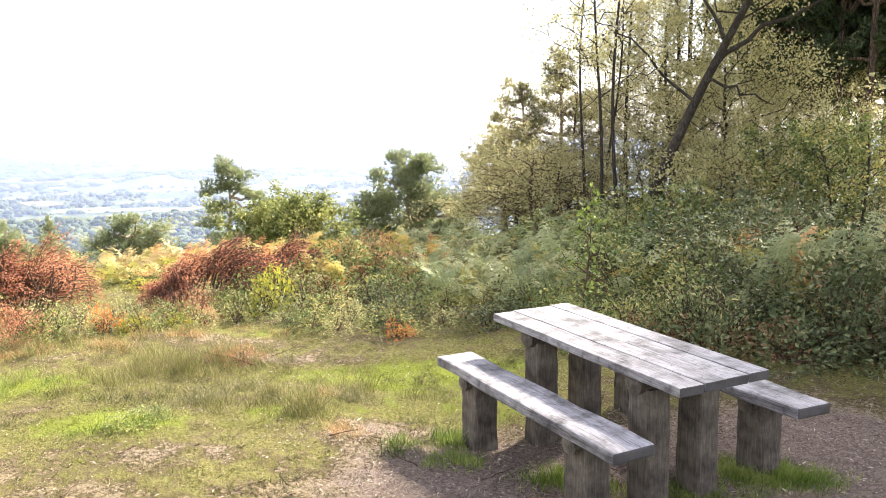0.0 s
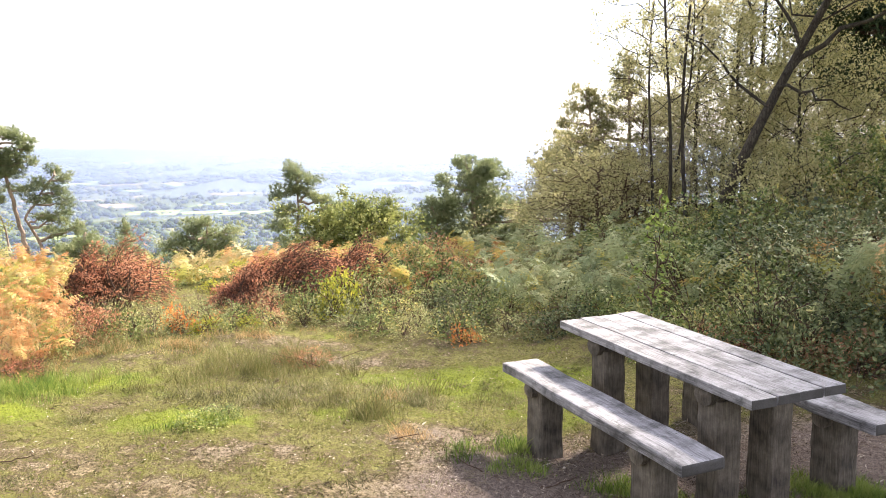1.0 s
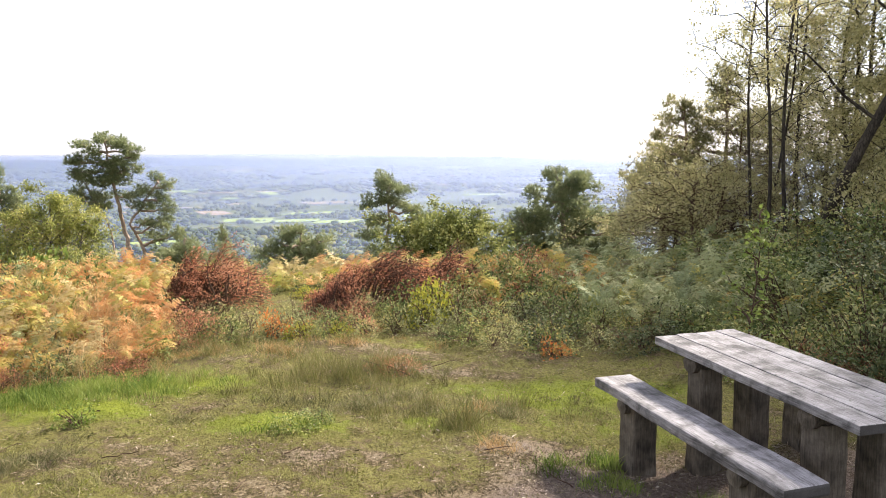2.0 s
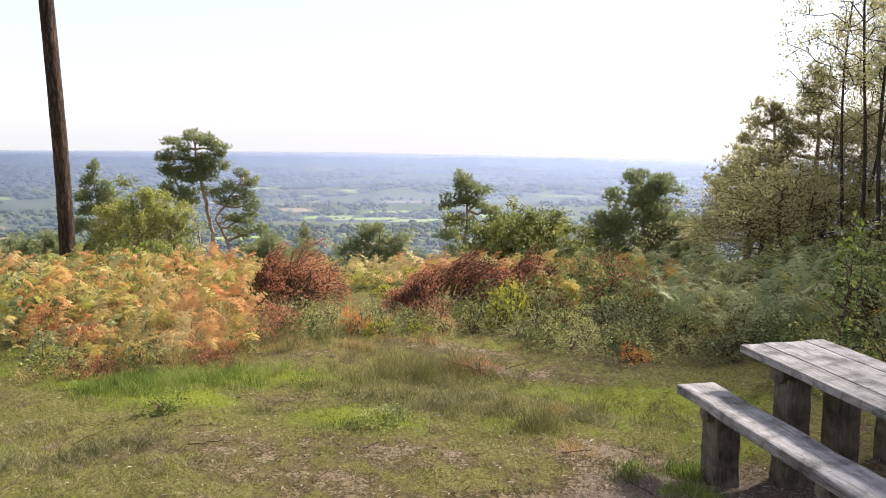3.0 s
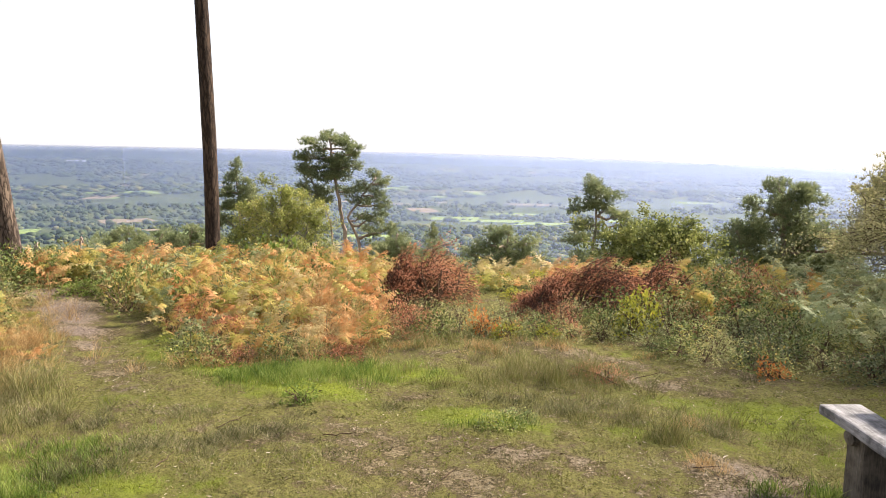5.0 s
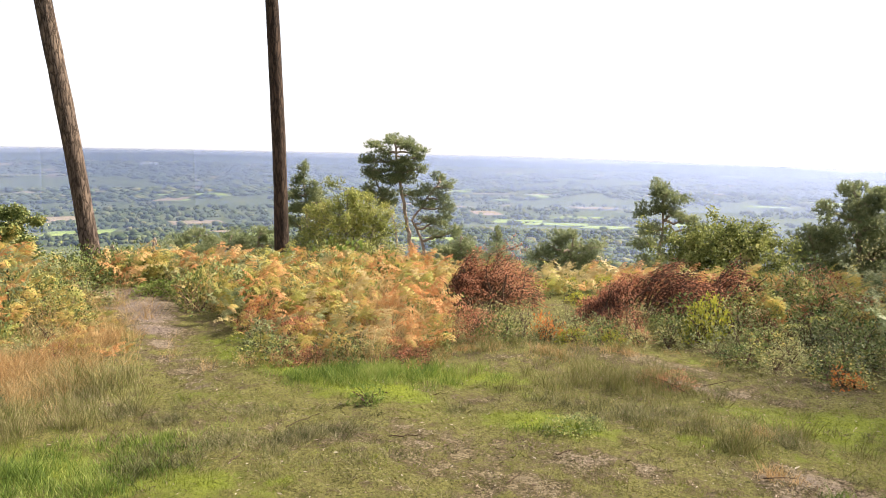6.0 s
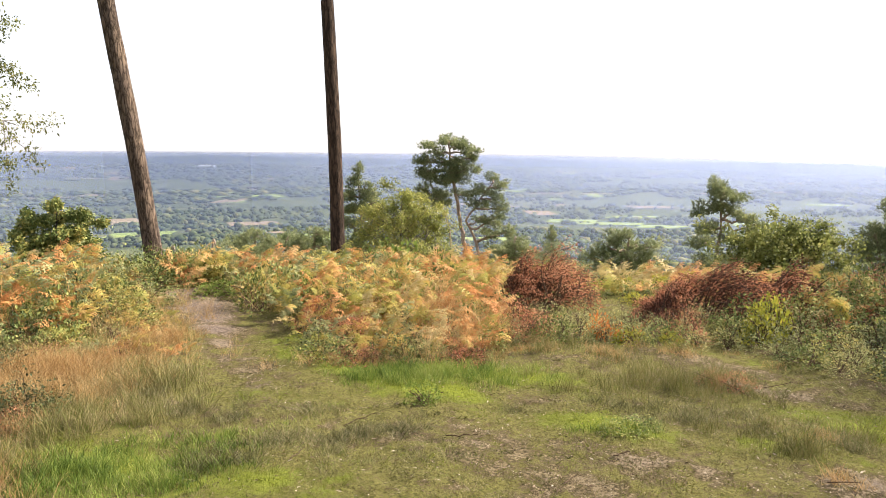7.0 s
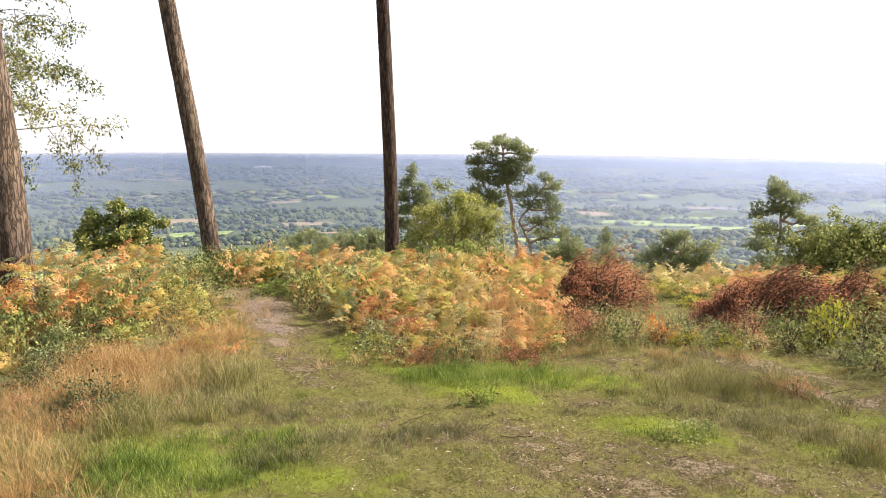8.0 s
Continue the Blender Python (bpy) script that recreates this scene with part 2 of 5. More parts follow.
WOOD_LEAF = leaf_material("turning_leaves", [(0.28, 0.268, 0.12), (0.39, 0.365, 0.165), (0.52, 0.475, 0.225), (0.63, 0.57, 0.3)], 0.6, tone=1.0)
BIRCH_GREEN = leaf_material("green_birch_leaves", [(0.09, 0.11, 0.045), (0.17, 0.19, 0.07), (0.27, 0.27, 0.1), (0.38, 0.35, 0.14)], 0.4)
BIRCH_LEAF = leaf_material("birch_leaves", [(0.16, 0.18, 0.05), (0.26, 0.28, 0.07), (0.38, 0.38, 0.11), (0.48, 0.43, 0.16)], 0.4)
BRAMBLE = leaf_material("bramble_leaves", [(0.045, 0.068, 0.022), (0.09, 0.125, 0.038), (0.15, 0.185, 0.055), (0.22, 0.25, 0.075), (0.3, 0.3, 0.1), (0.42, 0.34, 0.09)], 0.16, rough=0.62, gloss=0.15)
# darker copy of the bramble leaves, shade included in the palette
SHADED_BRAMBLE = leaf_material("shaded_bramble_leaves", [(0.03, 0.04, 0.018), (0.06, 0.08, 0.032), (0.1, 0.125, 0.05), (0.15, 0.18, 0.07), (0.21, 0.22, 0.09), (0.22, 0.12, 0.06)], 0.15, rough=0.6, gloss=0.18, tone=0.75)
SAGE = leaf_material("sage_green_leaves", [(0.15, 0.175, 0.07), (0.25, 0.27, 0.115), (0.37, 0.37, 0.17), (0.48, 0.42, 0.17)], 0.3)
YELLOW = leaf_material("yellow_leaves", [(0.24, 0.26, 0.035), (0.38, 0.37, 0.05), (0.5, 0.46, 0.07)], 0.4)
LIME = leaf_material("fresh_green_leaves", [(0.12, 0.165, 0.035), (0.18, 0.24, 0.05), (0.26, 0.31, 0.085)], 0.4)
RED = leaf_material("red_leaves", [(0.3, 0.2, 0.06), (0.58, 0.17, 0.05), (0.6, 0.26, 0.07), (0.4, 0.32, 0.1)], 0.4)
BROWN = leaf_material("dead_brown_leaves", [(0.05, 0.026, 0.02), (0.22, 0.09, 0.052), (0.42, 0.175, 0.095), (0.54, 0.3, 0.18)], 0.42, tone=1.1)
FERN_GOLD = leaf_material("golden_bracken", [(0.34, 0.26, 0.09), (0.5, 0.31, 0.12), (0.6, 0.31, 0.12), (0.5, 0.22, 0.085), (0.6, 0.4, 0.18), (0.34, 0.3, 0.09)], 0.4, 0.45)
FERN_MIX = leaf_material("turning_bracken", [(0.15, 0.17, 0.045), (0.26, 0.27, 0.065), (0.36, 0.34, 0.085), (0.48, 0.37, 0.11), (0.46, 0.24, 0.085)], 0.4, 0.45)
FERN_PALE = leaf_material("pale_dry_bracken", [(0.34, 0.29, 0.1), (0.44, 0.35, 0.14), (0.5, 0.39, 0.19), (0.34, 0.31, 0.12)], 0.4, 0.45)
DRY = leaf_material("dry_grass_blades", [(0.08, 0.055, 0.036), (0.2, 0.15, 0.094), (0.36, 0.285, 0.18), (0.55, 0.46, 0.33), (0.2, 0.2, 0.06)], 0.2, tone=0.66)
FERN_GREEN = leaf_material("green_bracken", [(0.09, 0.115, 0.055), (0.14, 0.165, 0.075), (0.2, 0.22, 0.1), (0.28, 0.275, 0.13)], 0.3, 0.45, tone=1.25)
GRASS = leaf_material("short_turf_blades", [(0.045, 0.05, 0.014), (0.1, 0.115, 0.022), (0.18, 0.19, 0.04), (0.31, 0.265, 0.09), (0.12, 0.085, 0.04), (0.48, 0.39, 0.23)], 0.3, tone=0.66)
LUSH = leaf_material("lush_grass_blades", [(0.06, 0.1, 0.02), (0.13, 0.195, 0.035), (0.22, 0.285, 0.055), (0.34, 0.37, 0.11)], 0.35, tone=0.88)
TUFT = leaf_material("wiry_tuft_blades", [(0.08, 0.085, 0.035), (0.15, 0.16, 0.06), (0.25, 0.23, 0.1), (0.4, 0.34, 0.2), (0.18, 0.22, 0.055)], 0.2, tone=0.7)
MOSS = leaf_material("moss_blades", [(0.12, 0.15, 0.02), (0.2, 0.24, 0.03), (0.28, 0.32, 0.045), (0.36, 0.36, 0.09)], 0.35, tone=0.66)
RUSH = leaf_material("rush_blades", [(0.12, 0.12, 0.038), (0.2, 0.195, 0.06), (0.33, 0.28, 0.125), (0.19, 0.22, 0.05), (0.46, 0.38, 0.2)], 0.25, tone=0.7)
STRAW = leaf_material("straw_blades", [(0.3, 0.17, 0.07), (0.46, 0.28, 0.11), (0.57, 0.38, 0.17), (0.65, 0.48, 0.26), (0.3, 0.25, 0.08)], 0.35, tone=0.76)
CHIP = leaf_material("dead_wood_chips", [(0.04, 0.028, 0.02), (0.12, 0.08, 0.055), (0.27, 0.2, 0.15), (0.42, 0.35, 0.27), (0.5, 0.44, 0.36)], 0.0, rough=0.85, tone=0.9)
PLAIN = land_material("far_land", [(0.34, (0.04, 0.055, 0.025)), (0.5, (0.075, 0.092, 0.04)), (0.6, (0.12, 0.13, 0.055)), (0.7, (0.19, 0.175, 0.08))], 0.012)
FAR_WOOD = far_tree_material()
FIELD_GREEN = land_material("pasture", [(0.3, (0.16, 0.22, 0.06)), (0.7, (0.26, 0.31, 0.10))], 0.01)
FIELD_TAN = land_material("stubble_field", [(0.3, (0.19, 0.145, 0.095)), (0.7, (0.28, 0.225, 0.15))], 0.01)


# ---- mesh building ----
def unit(v):
    return v / np.maximum(np.linalg.norm(v, axis=-1, keepdims=True), 1e-9)


def tri(f):
    f = np.asarray(f)
    return f if f.shape[1] == 3 else np.concatenate([f[:, (0, 1, 2)], f[:, (0, 2, 3)]])


def join(pieces):
    """One (vertices, triangles) out of several."""
    vs, fs, k = [], [], 0
    for v, f in pieces:
        vs.append(v)
        fs.append(tri(f) + k)
        k += len(v)
    return np.concatenate(vs), np.concatenate(fs)


def mesh(name, vf, mat, smooth=True):
    v, f = vf
    f = tri(f)
    me = bpy.data.meshes.new(name)
    me.vertices.add(len(v))
    me.vertices.foreach_set("co", np.ascontiguousarray(v, dtype=np.float32).ravel())
    me.loops.add(f.size)
    me.loops.foreach_set("vertex_index", np.ascontiguousarray(f, dtype=np.int32).ravel())
    me.polygons.add(len(f))
    me.polygons.foreach_set("loop_start", np.arange(0, f.size, 3, dtype=np.int32))
    me.polygons.foreach_set("use_smooth", np.full(len(f), smooth))
    me.update(calc_edges=True)
    me.materials.append(mat)
    return me


def part(name, data, parent, label="", m=None):
    """Links a mesh as one part of a thing."""
    ob = new(name, data)
    ob.parent = parent
    if m is not None:
        ob.matrix_basis = m
    if label:
        ob["label"] = label
    return ob


def thing(name, label, category, at=(0, 0, 0), turn=0.0, group="", kind=""):
    ob = new(name)
    ob.matrix_basis = pose(*at, 0, 0, turn)
    return tagged(ob, label, category, group, kind)


def bm_mesh(name, bm, mat, smooth=False):
    me = bpy.data.meshes.new(name)
    bm.to_mesh(me)
    bm.free()
    for poly in me.polygons:
        poly.use_smooth = smooth
    me.materials.append(mat)
    return me


def tube(pts, rad, sides=8, rough=0.0, rng=None):
    """A tapered limb along a polyline."""
    pts, rad = np.asarray(pts, float), np.asarray(rad, float)
    tan = unit(np.gradient(pts, axis=0))
    ref = np.array([0.31, 0.95, 0.05]) if abs(tan[0][1]) < 0.9 else np.array([1.0, 0, 0])
    a = np.arange(sides) * 2 * np.pi / sides
    u = unit(np.cross(tan, ref))
    w = np.cross(tan, u)
    r = rad[:, None] * np.ones(sides)
    if rough:
        r = r * (1 + rough * rng.standard_normal(r.shape))
    v = (pts[:, None] + r[..., None] * (u[:, None] * np.cos(a)[None, :, None] + w[:, None] * np.sin(a)[None, :, None])).reshape(-1, 3)
    k = len(pts)
    i, j = np.meshgrid(np.arange(k - 1), np.arange(sides), indexing="ij")
    jn = (j + 1) % sides
    f = np.stack([i * sides + j, i * sides + jn, (i + 1) * sides + jn, (i + 1) * sides + j], -1).reshape(-1, 4)
    return v, f


def leaves(p, d, up, length, width, fold=0.15):
    """Pointed leaves, folded along the rib: two triangles each."""
    side = unit(np.cross(d, up))
    nrm = np.cross(side, d)
    length, width = np.asarray(length)[:, None], np.asarray(width)[:, None]
    mid = p + d * length * 0.42 + nrm * width * fold
    v = np.stack([p, mid + side * width / 2, p + d * length, mid - side * width / 2], 1).reshape(-1, 3)
    k = np.arange(len(p))[:, None] * 4
    return v, np.concatenate([k + (0, 1, 2), k + (0, 2, 3)])


def blades(p, d, length, width, bend, rng):
    """Grass blades: a bent, tapering strip of three triangles."""
    n = len(p)
    side = unit(np.cross(d, rng.standard_normal((n, 3))))
    lean = unit(rng.standard_normal((n, 3)) * (1, 1, 0.1))
    length, width = length[:, None], width[:, None]
    q = p + d * length * 0.55 + lean * length * bend * 0.3
    tip = p + d * length * 0.95 + lean * length * bend
    v = np.stack([p - side * width / 2, p + side * width / 2, q + side * width * 0.4, q - side * width * 0.4, tip], 1).reshape(-1, 3)
    k = np.arange(n)[:, None] * 5
    return v, np.concatenate([k + (0, 1, 2), k + (0, 2, 3), k + (3, 2, 4)])


def ball(rng, n):
    return unit(rng.standard_normal((n, 3)))


def lumps(p, scale, seed):
    """Smooth pseudo-random field, about -1 to 1, made of a few waves."""
    r = np.random.default_rng(seed)
    out = np.zeros(p.shape[:-1])
    for k in range(7):
        w = unit(r.standard_normal(p.shape[-1])) * scale * r.uniform(0.6, 1.7)
        out = out + np.sin(p @ w + r.uniform(0, 6.28))
    return out / 3.2


# ---- the lie of the land ----
def polar(az, d):
    """The point at azimuth az (degrees, to the left of +y) and distance d."""
    return -math.sin(radians(az)) * d, math.cos(radians(az)) * d


def terrain(x, y):
    x, y = np.asarray(x, float), np.asarray(y, float)
    r, az = np.hypot(x, y), np.degrees(np.arctan2(-x, y))
    wood = 1 / (1 + np.exp((az + 7) / 2.5))                       # the wood on the ridge keeps its height
    back = 1 / (1 + np.exp(-(np.abs(az) - 95) / 6))
    brow = 12.5 + 9 * wood * (1 - back) + 34 * back
    s = np.maximum(r - brow, 0)
    z = -0.15 * s - 0.18 * np.maximum(s - 26, 0)
    z = np.maximum(z, -180)
    z = z + np.where(r > 450, 5 * np.sin(x / 310 + 1) * np.sin(y / 270) * np.clip((r - 450) / 400, 0, 1), 0)
    z = z + np.interp(az, (-5, 3, 21, 36, 55, 80), (8, 16, 53, 71, 100, 102)) * np.clip((r - 2500) / 2450, 0, 1) ** 1.1
    z = z + np.where(r > 2600, 1.5 * np.sin(az / 3.1 + r / 420) + 1.0 * np.sin(az / 1.3 - r / 300), 0) * np.clip((r - 2600) / 900, 0, 1)
    near = np.clip((16 - r) / 6, 0, 1)
    z = z + near * (0.012 * np.sin(x * 11 + 2 * np.sin(y * 7)) * np.sin(y * 13 + 2 * np.sin(x * 9)) + 0.008 * np.sin(x * 27 + y * 19) * np.sin(y * 31 - x * 8) + 0.025 * np.sin(x * 1.9 + 1) * np.cos(y * 1.6) + 0.015 * np.sin(x * 4.3 + y * 3.1))
    z = z + 0.36 * np.exp(-(x * x + (y + 0.6) ** 2) / 5.5)          # the knoll that the viewer stands on
    return z


def ground_z(x, y):
    return float(terrain(x, y))


# ---- structure: ground, plain, haze sheets ----
BARE = [(2.3, 4.4, 1.0, 1.0, 0.75), (2.3, 5.1, 0.7, 0.5, 0.5), (0.45, 4.75, 0.65, 0.5, 0.65), (0.0, 4.5, 0.7, 0.4, 0.6), (1.2, 4.9, 0.5, 0.6, 0.4), (-0.45, 5.25, 0.4, 0.25, 0.35),
        (-2.85, 4.8, 0.5, 0.3, 0.24), (-3.1, 5.85, 0.4, 0.22, 0.22), (-1.8, 4.95, 0.5, 0.22, 0.22), (-1.35, 5.0, 0.45, 0.2, 0.18), (-2.0, 4.4, 0.7, 0.25, 0.2), (-1.2, 4.2, 0.6, 0.2, 0.16), (-3.6, 4.5, 0.4, 0.2, 0.14),
        (-1.4, 6.95, 0.6, 0.2, 0.4), (-1.9, 7.6, 0.7, 0.2, 0.3), (-4.35, 4.65, 0.35, 0.18, 0.25), (-4.9, 5.0, 0.35, 0.2, 0.28), (-5.45, 5.3, 0.3, 0.18, 0.25),
        (-5.9, 5.58, 0.26, 0.16, 0.36), (-6.4, 5.95, 0.26, 0.2, 0.48), (-6.9, 6.3, 0.3, 0.24, 0.65), (-7.45, 6.7, 0.34, 0.28, 0.75), (-8.05, 7.15, 0.4, 0.3, 0.85), (-8.8, 7.7, 0.45, 0.35, 0.8)]
MOSSY = [(-3.8, 5.65, 0.6, 0.3, 0.95), (-4.7, 5.8, 0.5, 0.25, 0.6), (-3.6, 6.3, 0.4, 0.3, 0.5), (-5.35, 5.95, 0.35, 0.25, 0.6), (-5.9, 6.35, 0.35, 0.25, 0.6), (-2.2, 5.5, 0.45, 0.2, 0.8), (-3.0, 6.4, 0.5, 0.25, 0.5), (-0.4, 6.45, 0.9, 0.3, 0.6),
         (0.45, 6.7, 0.6, 0.3, 0.45), (-3.5, 3.45, 0.6, 0.35, 0.4), (-4.6, 3.2, 0.7, 0.4, 0.6), (0.7, 4.5, 0.16, 0.16, 0.8), (0.08, 5.1, 0.14, 0.12, 0.8), (1.95, 4.6, 0.26, 0.16, 0.9), (-4.75, 4.85, 0.5, 0.25, 0.35), (0.4, 5.7, 0.5, 0.3, 0.4), (1.6, 4.5, 0.3, 0.25, 0.6), (-1.0, 5.6, 0.4, 0.2, 0.35)]


def bare(x, y, blobs=BARE):
    out = np.zeros(np.shape(x))
    for bx, by, rx, ry, v in blobs:
        out = out + v * np.exp(-(((x - bx) / rx) ** 2 + ((y - by) / ry) ** 2))
    return out


def make_ground():
    az = np.concatenate([np.arange(-40, 78, 0.7), np.arange(78, 320, 4.0)])
    rr = np.concatenate([[0.0], np.geomspace(0.4, 3.1, 20), np.linspace(3.2, 9.6, 110), np.geomspace(9.9, 4960, 150)])
    a, r = np.meshgrid(np.radians(az), rr, indexing="ij")
    x, y = -np.sin(a) * r, np.cos(a) * r
    v = np.stack([x, y, terrain(x, y)], -1).reshape(-1, 3)
    na, nr = len(az), len(rr)
    i, j = np.meshgrid(np.arange(na), np.arange(nr - 1), indexing="ij")
    f = np.stack([i * nr + j, i * nr + j + 1, ((i + 1) % na) * nr + j + 1, ((i + 1) % na) * nr + j], -1).reshape(-1, 4)
    me = mesh("ground", (v, f), TURF)
    me.materials.append(PLAIN)
    mid = v[tri(f)].mean(1)
    me.polygons.foreach_set("material_index", (np.hypot(mid[:, 0], mid[:, 1]) > 60).astype(np.int32))
    at = me.attributes.new("bare", "FLOAT", "POINT")
    at.data.foreach_set("value", bare(v[:, 0], v[:, 1]).astype(np.float32))
    at = me.attributes.new("moss", "FLOAT", "POINT")
    at.data.foreach_set("value", bare(v[:, 0], v[:, 1], MOSSY).astype(np.float32))
    tagged(new("ground", me), "mossy grass clearing with worn soil, falling away to a wide plain", "ground", kind="structure")


make_ground()

# pastures and stubble on the plain: azimuth, distance, half-width across, half-depth, colour
rng = np.random.default_rng(5)
FIELDS = [(23.5, 1900, 70, 60, 0), (21.0, 1850, 90, 45, 0), (17.8, 1800, 60, 45, 0), (25.6, 2130, 45, 90, 1), (18.5, 2360, 80, 45, 1), (22.3, 2700, 40, 70, 0),
          (4.0, 2700, 90, 60, 0), (8.0, 2500, 80, 40, 0), (41.0, 1560, 60, 90, 0), (51.5, 1750, 80, 60, 0), (52.0, 2100, 60, 80, 1), (44.5, 1900, 70, 60, 1),
          (29.0, 1500, 60, 40, 0), (12.0, 1900, 60, 50, 0)]
for k in range(46):
    d = float(rng.uniform(1500, 4300))
    FIELDS.append((float(rng.uniform(-4, 66)), d, float(rng.uniform(20, 50)) * d / 1900, float(rng.uniform(20, 45)) * d / 1900, int(rng.integers(0, 2))))
for k in range(50):
    d = float(rng.uniform(2600, 4900))
    FIELDS.append((float(rng.uniform(-3, 70)), d, float(rng.uniform(40, 190)), float(rng.uniform(10, 26)), int(rng.integers(0, 2))))
for az, d, w, h, c in FIELDS:
    w, h = w * 0.75, h * 0.75
    g = np.linspace(-1, 1, 7)
    u, t = np.meshgrid(g * w, g * h, indexing="ij")
    sk = float(rng.uniform(-0.5, 0.5))
    rot = radians(az)
    u2, t2 = u + t * sk, t
    x, y = polar(az, d)
    px, py = x + u2 * math.cos(rot) - t2 * math.sin(rot), y + u2 * math.sin(rot) + t2 * math.cos(rot)
    v = np.stack([px, py, terrain(px, py) + 1.2 + d * 0.0004], -1).reshape(-1, 3)
    i, j = np.meshgrid(np.arange(6), np.arange(6), indexing="ij")
    f = np.stack([i * 7 + j, (i + 1) * 7 + j, (i + 1) * 7 + j + 1, i * 7 + j + 1], -1).reshape(-1, 4)
    tagged(new("field", mesh("field", (v, f), FIELD_TAN if c else FIELD_GREEN)), "pale stubble field far out on the plain" if c else "bright green pasture far out on the plain",
           "field", "fields on the plain", "structure")


def far_woods():
    """Hedgerow trees and woods on the plain, too many to count."""
    r = np.random.default_rng(11)
    t = (1 + 5 ** 0.5) / 2
    iv = unit(np.array([(-1, t, 0), (1, t, 0), (-1, -t, 0), (1, -t, 0), (0, -1, t), (0, 1, t), (0, -1, -t), (0, 1, -t), (t, 0, -1), (t, 0, 1), (-t, 0, -1), (-t, 0, 1)], float))
    hull = [(a, b, c) for a in range(12) for b in range(12) for c in range(12) if a < b < c and max(np.linalg.norm(iv[a] - iv[b]), np.linalg.norm(iv[b] - iv[c]), np.linalg.norm(iv[a] - iv[c])) < 1.1]
    jf = np.array([(a, b, c) if np.dot(np.cross(iv[b] - iv[a], iv[c] - iv[a]), iv[a]) > 0 else (a, c, b) for a, b, c in hull])
    n = 90000
    el = r.uniform(1.0, 9.0, n)
    az = r.uniform(-12, 74, n)
    d = np.where(el > 4.2, 182 / np.tan(np.radians(el)), 2500 + (4.2 - el) / 3.2 * 2400)
    x, y = -np.sin(np.radians(az)) * d, np.cos(np.radians(az)) * d
    p2 = np.stack([x, y], -1)
    mask = lumps(p2, 1 / 190.0, 3) + 0.7 * lumps(p2, 1 / 60.0, 4) + 0.9 * lumps(np.stack([az * 0.12, el * 5.0], -1), 1.0, 8)
    keep = mask > np.where(d < 2550, -0.75, -0.4)
    for fa, fd, fw, fh, _ in FIELDS:
        fx, fy = polar(fa, fd)
        rot = radians(fa)
        u, w = (x - fx) * math.cos(rot) + (y - fy) * math.sin(rot), -(x - fx) * math.sin(rot) + (y - fy) * math.cos(rot)
        keep &= ~((np.abs(u) < fw * 1.1) & (np.abs(w) < fh * 0.95))
    keep |= (r.random(n) < 0.08) & (mask > -0.7)
    near = np.flatnonzero(keep & (d < 2550))[:8500]
    far = np.flatnonzero(keep & (d >= 2550))[:11500]
    pieces = []
    for pick, hull_v, hull_f, wide, lo, hi in ((near, iv, jf, 1.15, 2.6, 7.5), (far, np.array([(1, 0, 0), (-1, 0, 0), (0, 1, 0), (0, -1, 0), (0, 0, 1), (0, 0, -1)], float),
                                               np.array([(0, 2, 4), (2, 1, 4), (1, 3, 4), (3, 0, 4), (2, 0, 5), (1, 2, 5), (3, 1, 5), (0, 3, 5)]), 2.4, 4.0, 9.0)):
        m, k = len(pick), len(hull_v)
        size = r.uniform(lo, hi, m)
        w = wide * r.uniform(0.7, 1.3, m)
        loc = hull_v[None] * (1 + 0.25 * r.standard_normal((m, k, 1))) * size[:, None, None] * np.stack([w, w, r.uniform(0.7, 1.05, m)], -1)[:, None]
        ca, sa = np.cos(np.radians(az[pick]))[:, None], np.sin(np.radians(az[pick]))[:, None]
        v = np.stack([loc[..., 0] * ca - loc[..., 1] * sa, loc[..., 0] * sa + loc[..., 1] * ca, loc[..., 2]], -1)
        v = v + np.stack([x[pick], y[pick], terrain(x[pick], y[pick]) + size * 0.6], -1)[:, None]
        pieces.append((v.reshape(-1, 3), (hull_f[None] + k * np.arange(m)[:, None, None]).reshape(-1, 3)))
    tagged(new("far_woods", mesh("far_woods", join(pieces), FAR_WOOD)), "dark hedgerow trees and woods across the hazy plain", "woods", kind="stuff")


far_woods()


def haze_sheet(d, cover):
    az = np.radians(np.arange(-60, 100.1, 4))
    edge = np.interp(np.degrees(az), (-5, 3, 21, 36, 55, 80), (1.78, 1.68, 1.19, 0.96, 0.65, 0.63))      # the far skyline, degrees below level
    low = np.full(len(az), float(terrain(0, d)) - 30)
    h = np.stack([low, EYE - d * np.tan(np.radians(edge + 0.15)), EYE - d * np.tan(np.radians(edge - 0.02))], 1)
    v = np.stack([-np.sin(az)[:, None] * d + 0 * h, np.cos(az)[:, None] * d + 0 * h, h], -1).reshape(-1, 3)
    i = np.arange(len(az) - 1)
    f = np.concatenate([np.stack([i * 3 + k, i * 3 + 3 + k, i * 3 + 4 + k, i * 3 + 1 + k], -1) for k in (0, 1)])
    me = mesh("haze", (v, f), haze_sheet_material("haze", cover))
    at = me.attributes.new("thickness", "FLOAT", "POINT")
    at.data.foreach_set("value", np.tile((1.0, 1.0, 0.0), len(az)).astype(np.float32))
    tagged(new("haze", me), "see-through pale blue sheet painting the haze over the plain", "haze", "haze over the plain", "structure")


# tinted sheets, one behind another, paint the haze over the plain
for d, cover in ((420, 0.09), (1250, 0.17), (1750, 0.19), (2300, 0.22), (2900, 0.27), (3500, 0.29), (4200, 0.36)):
    haze_sheet(d, cover)

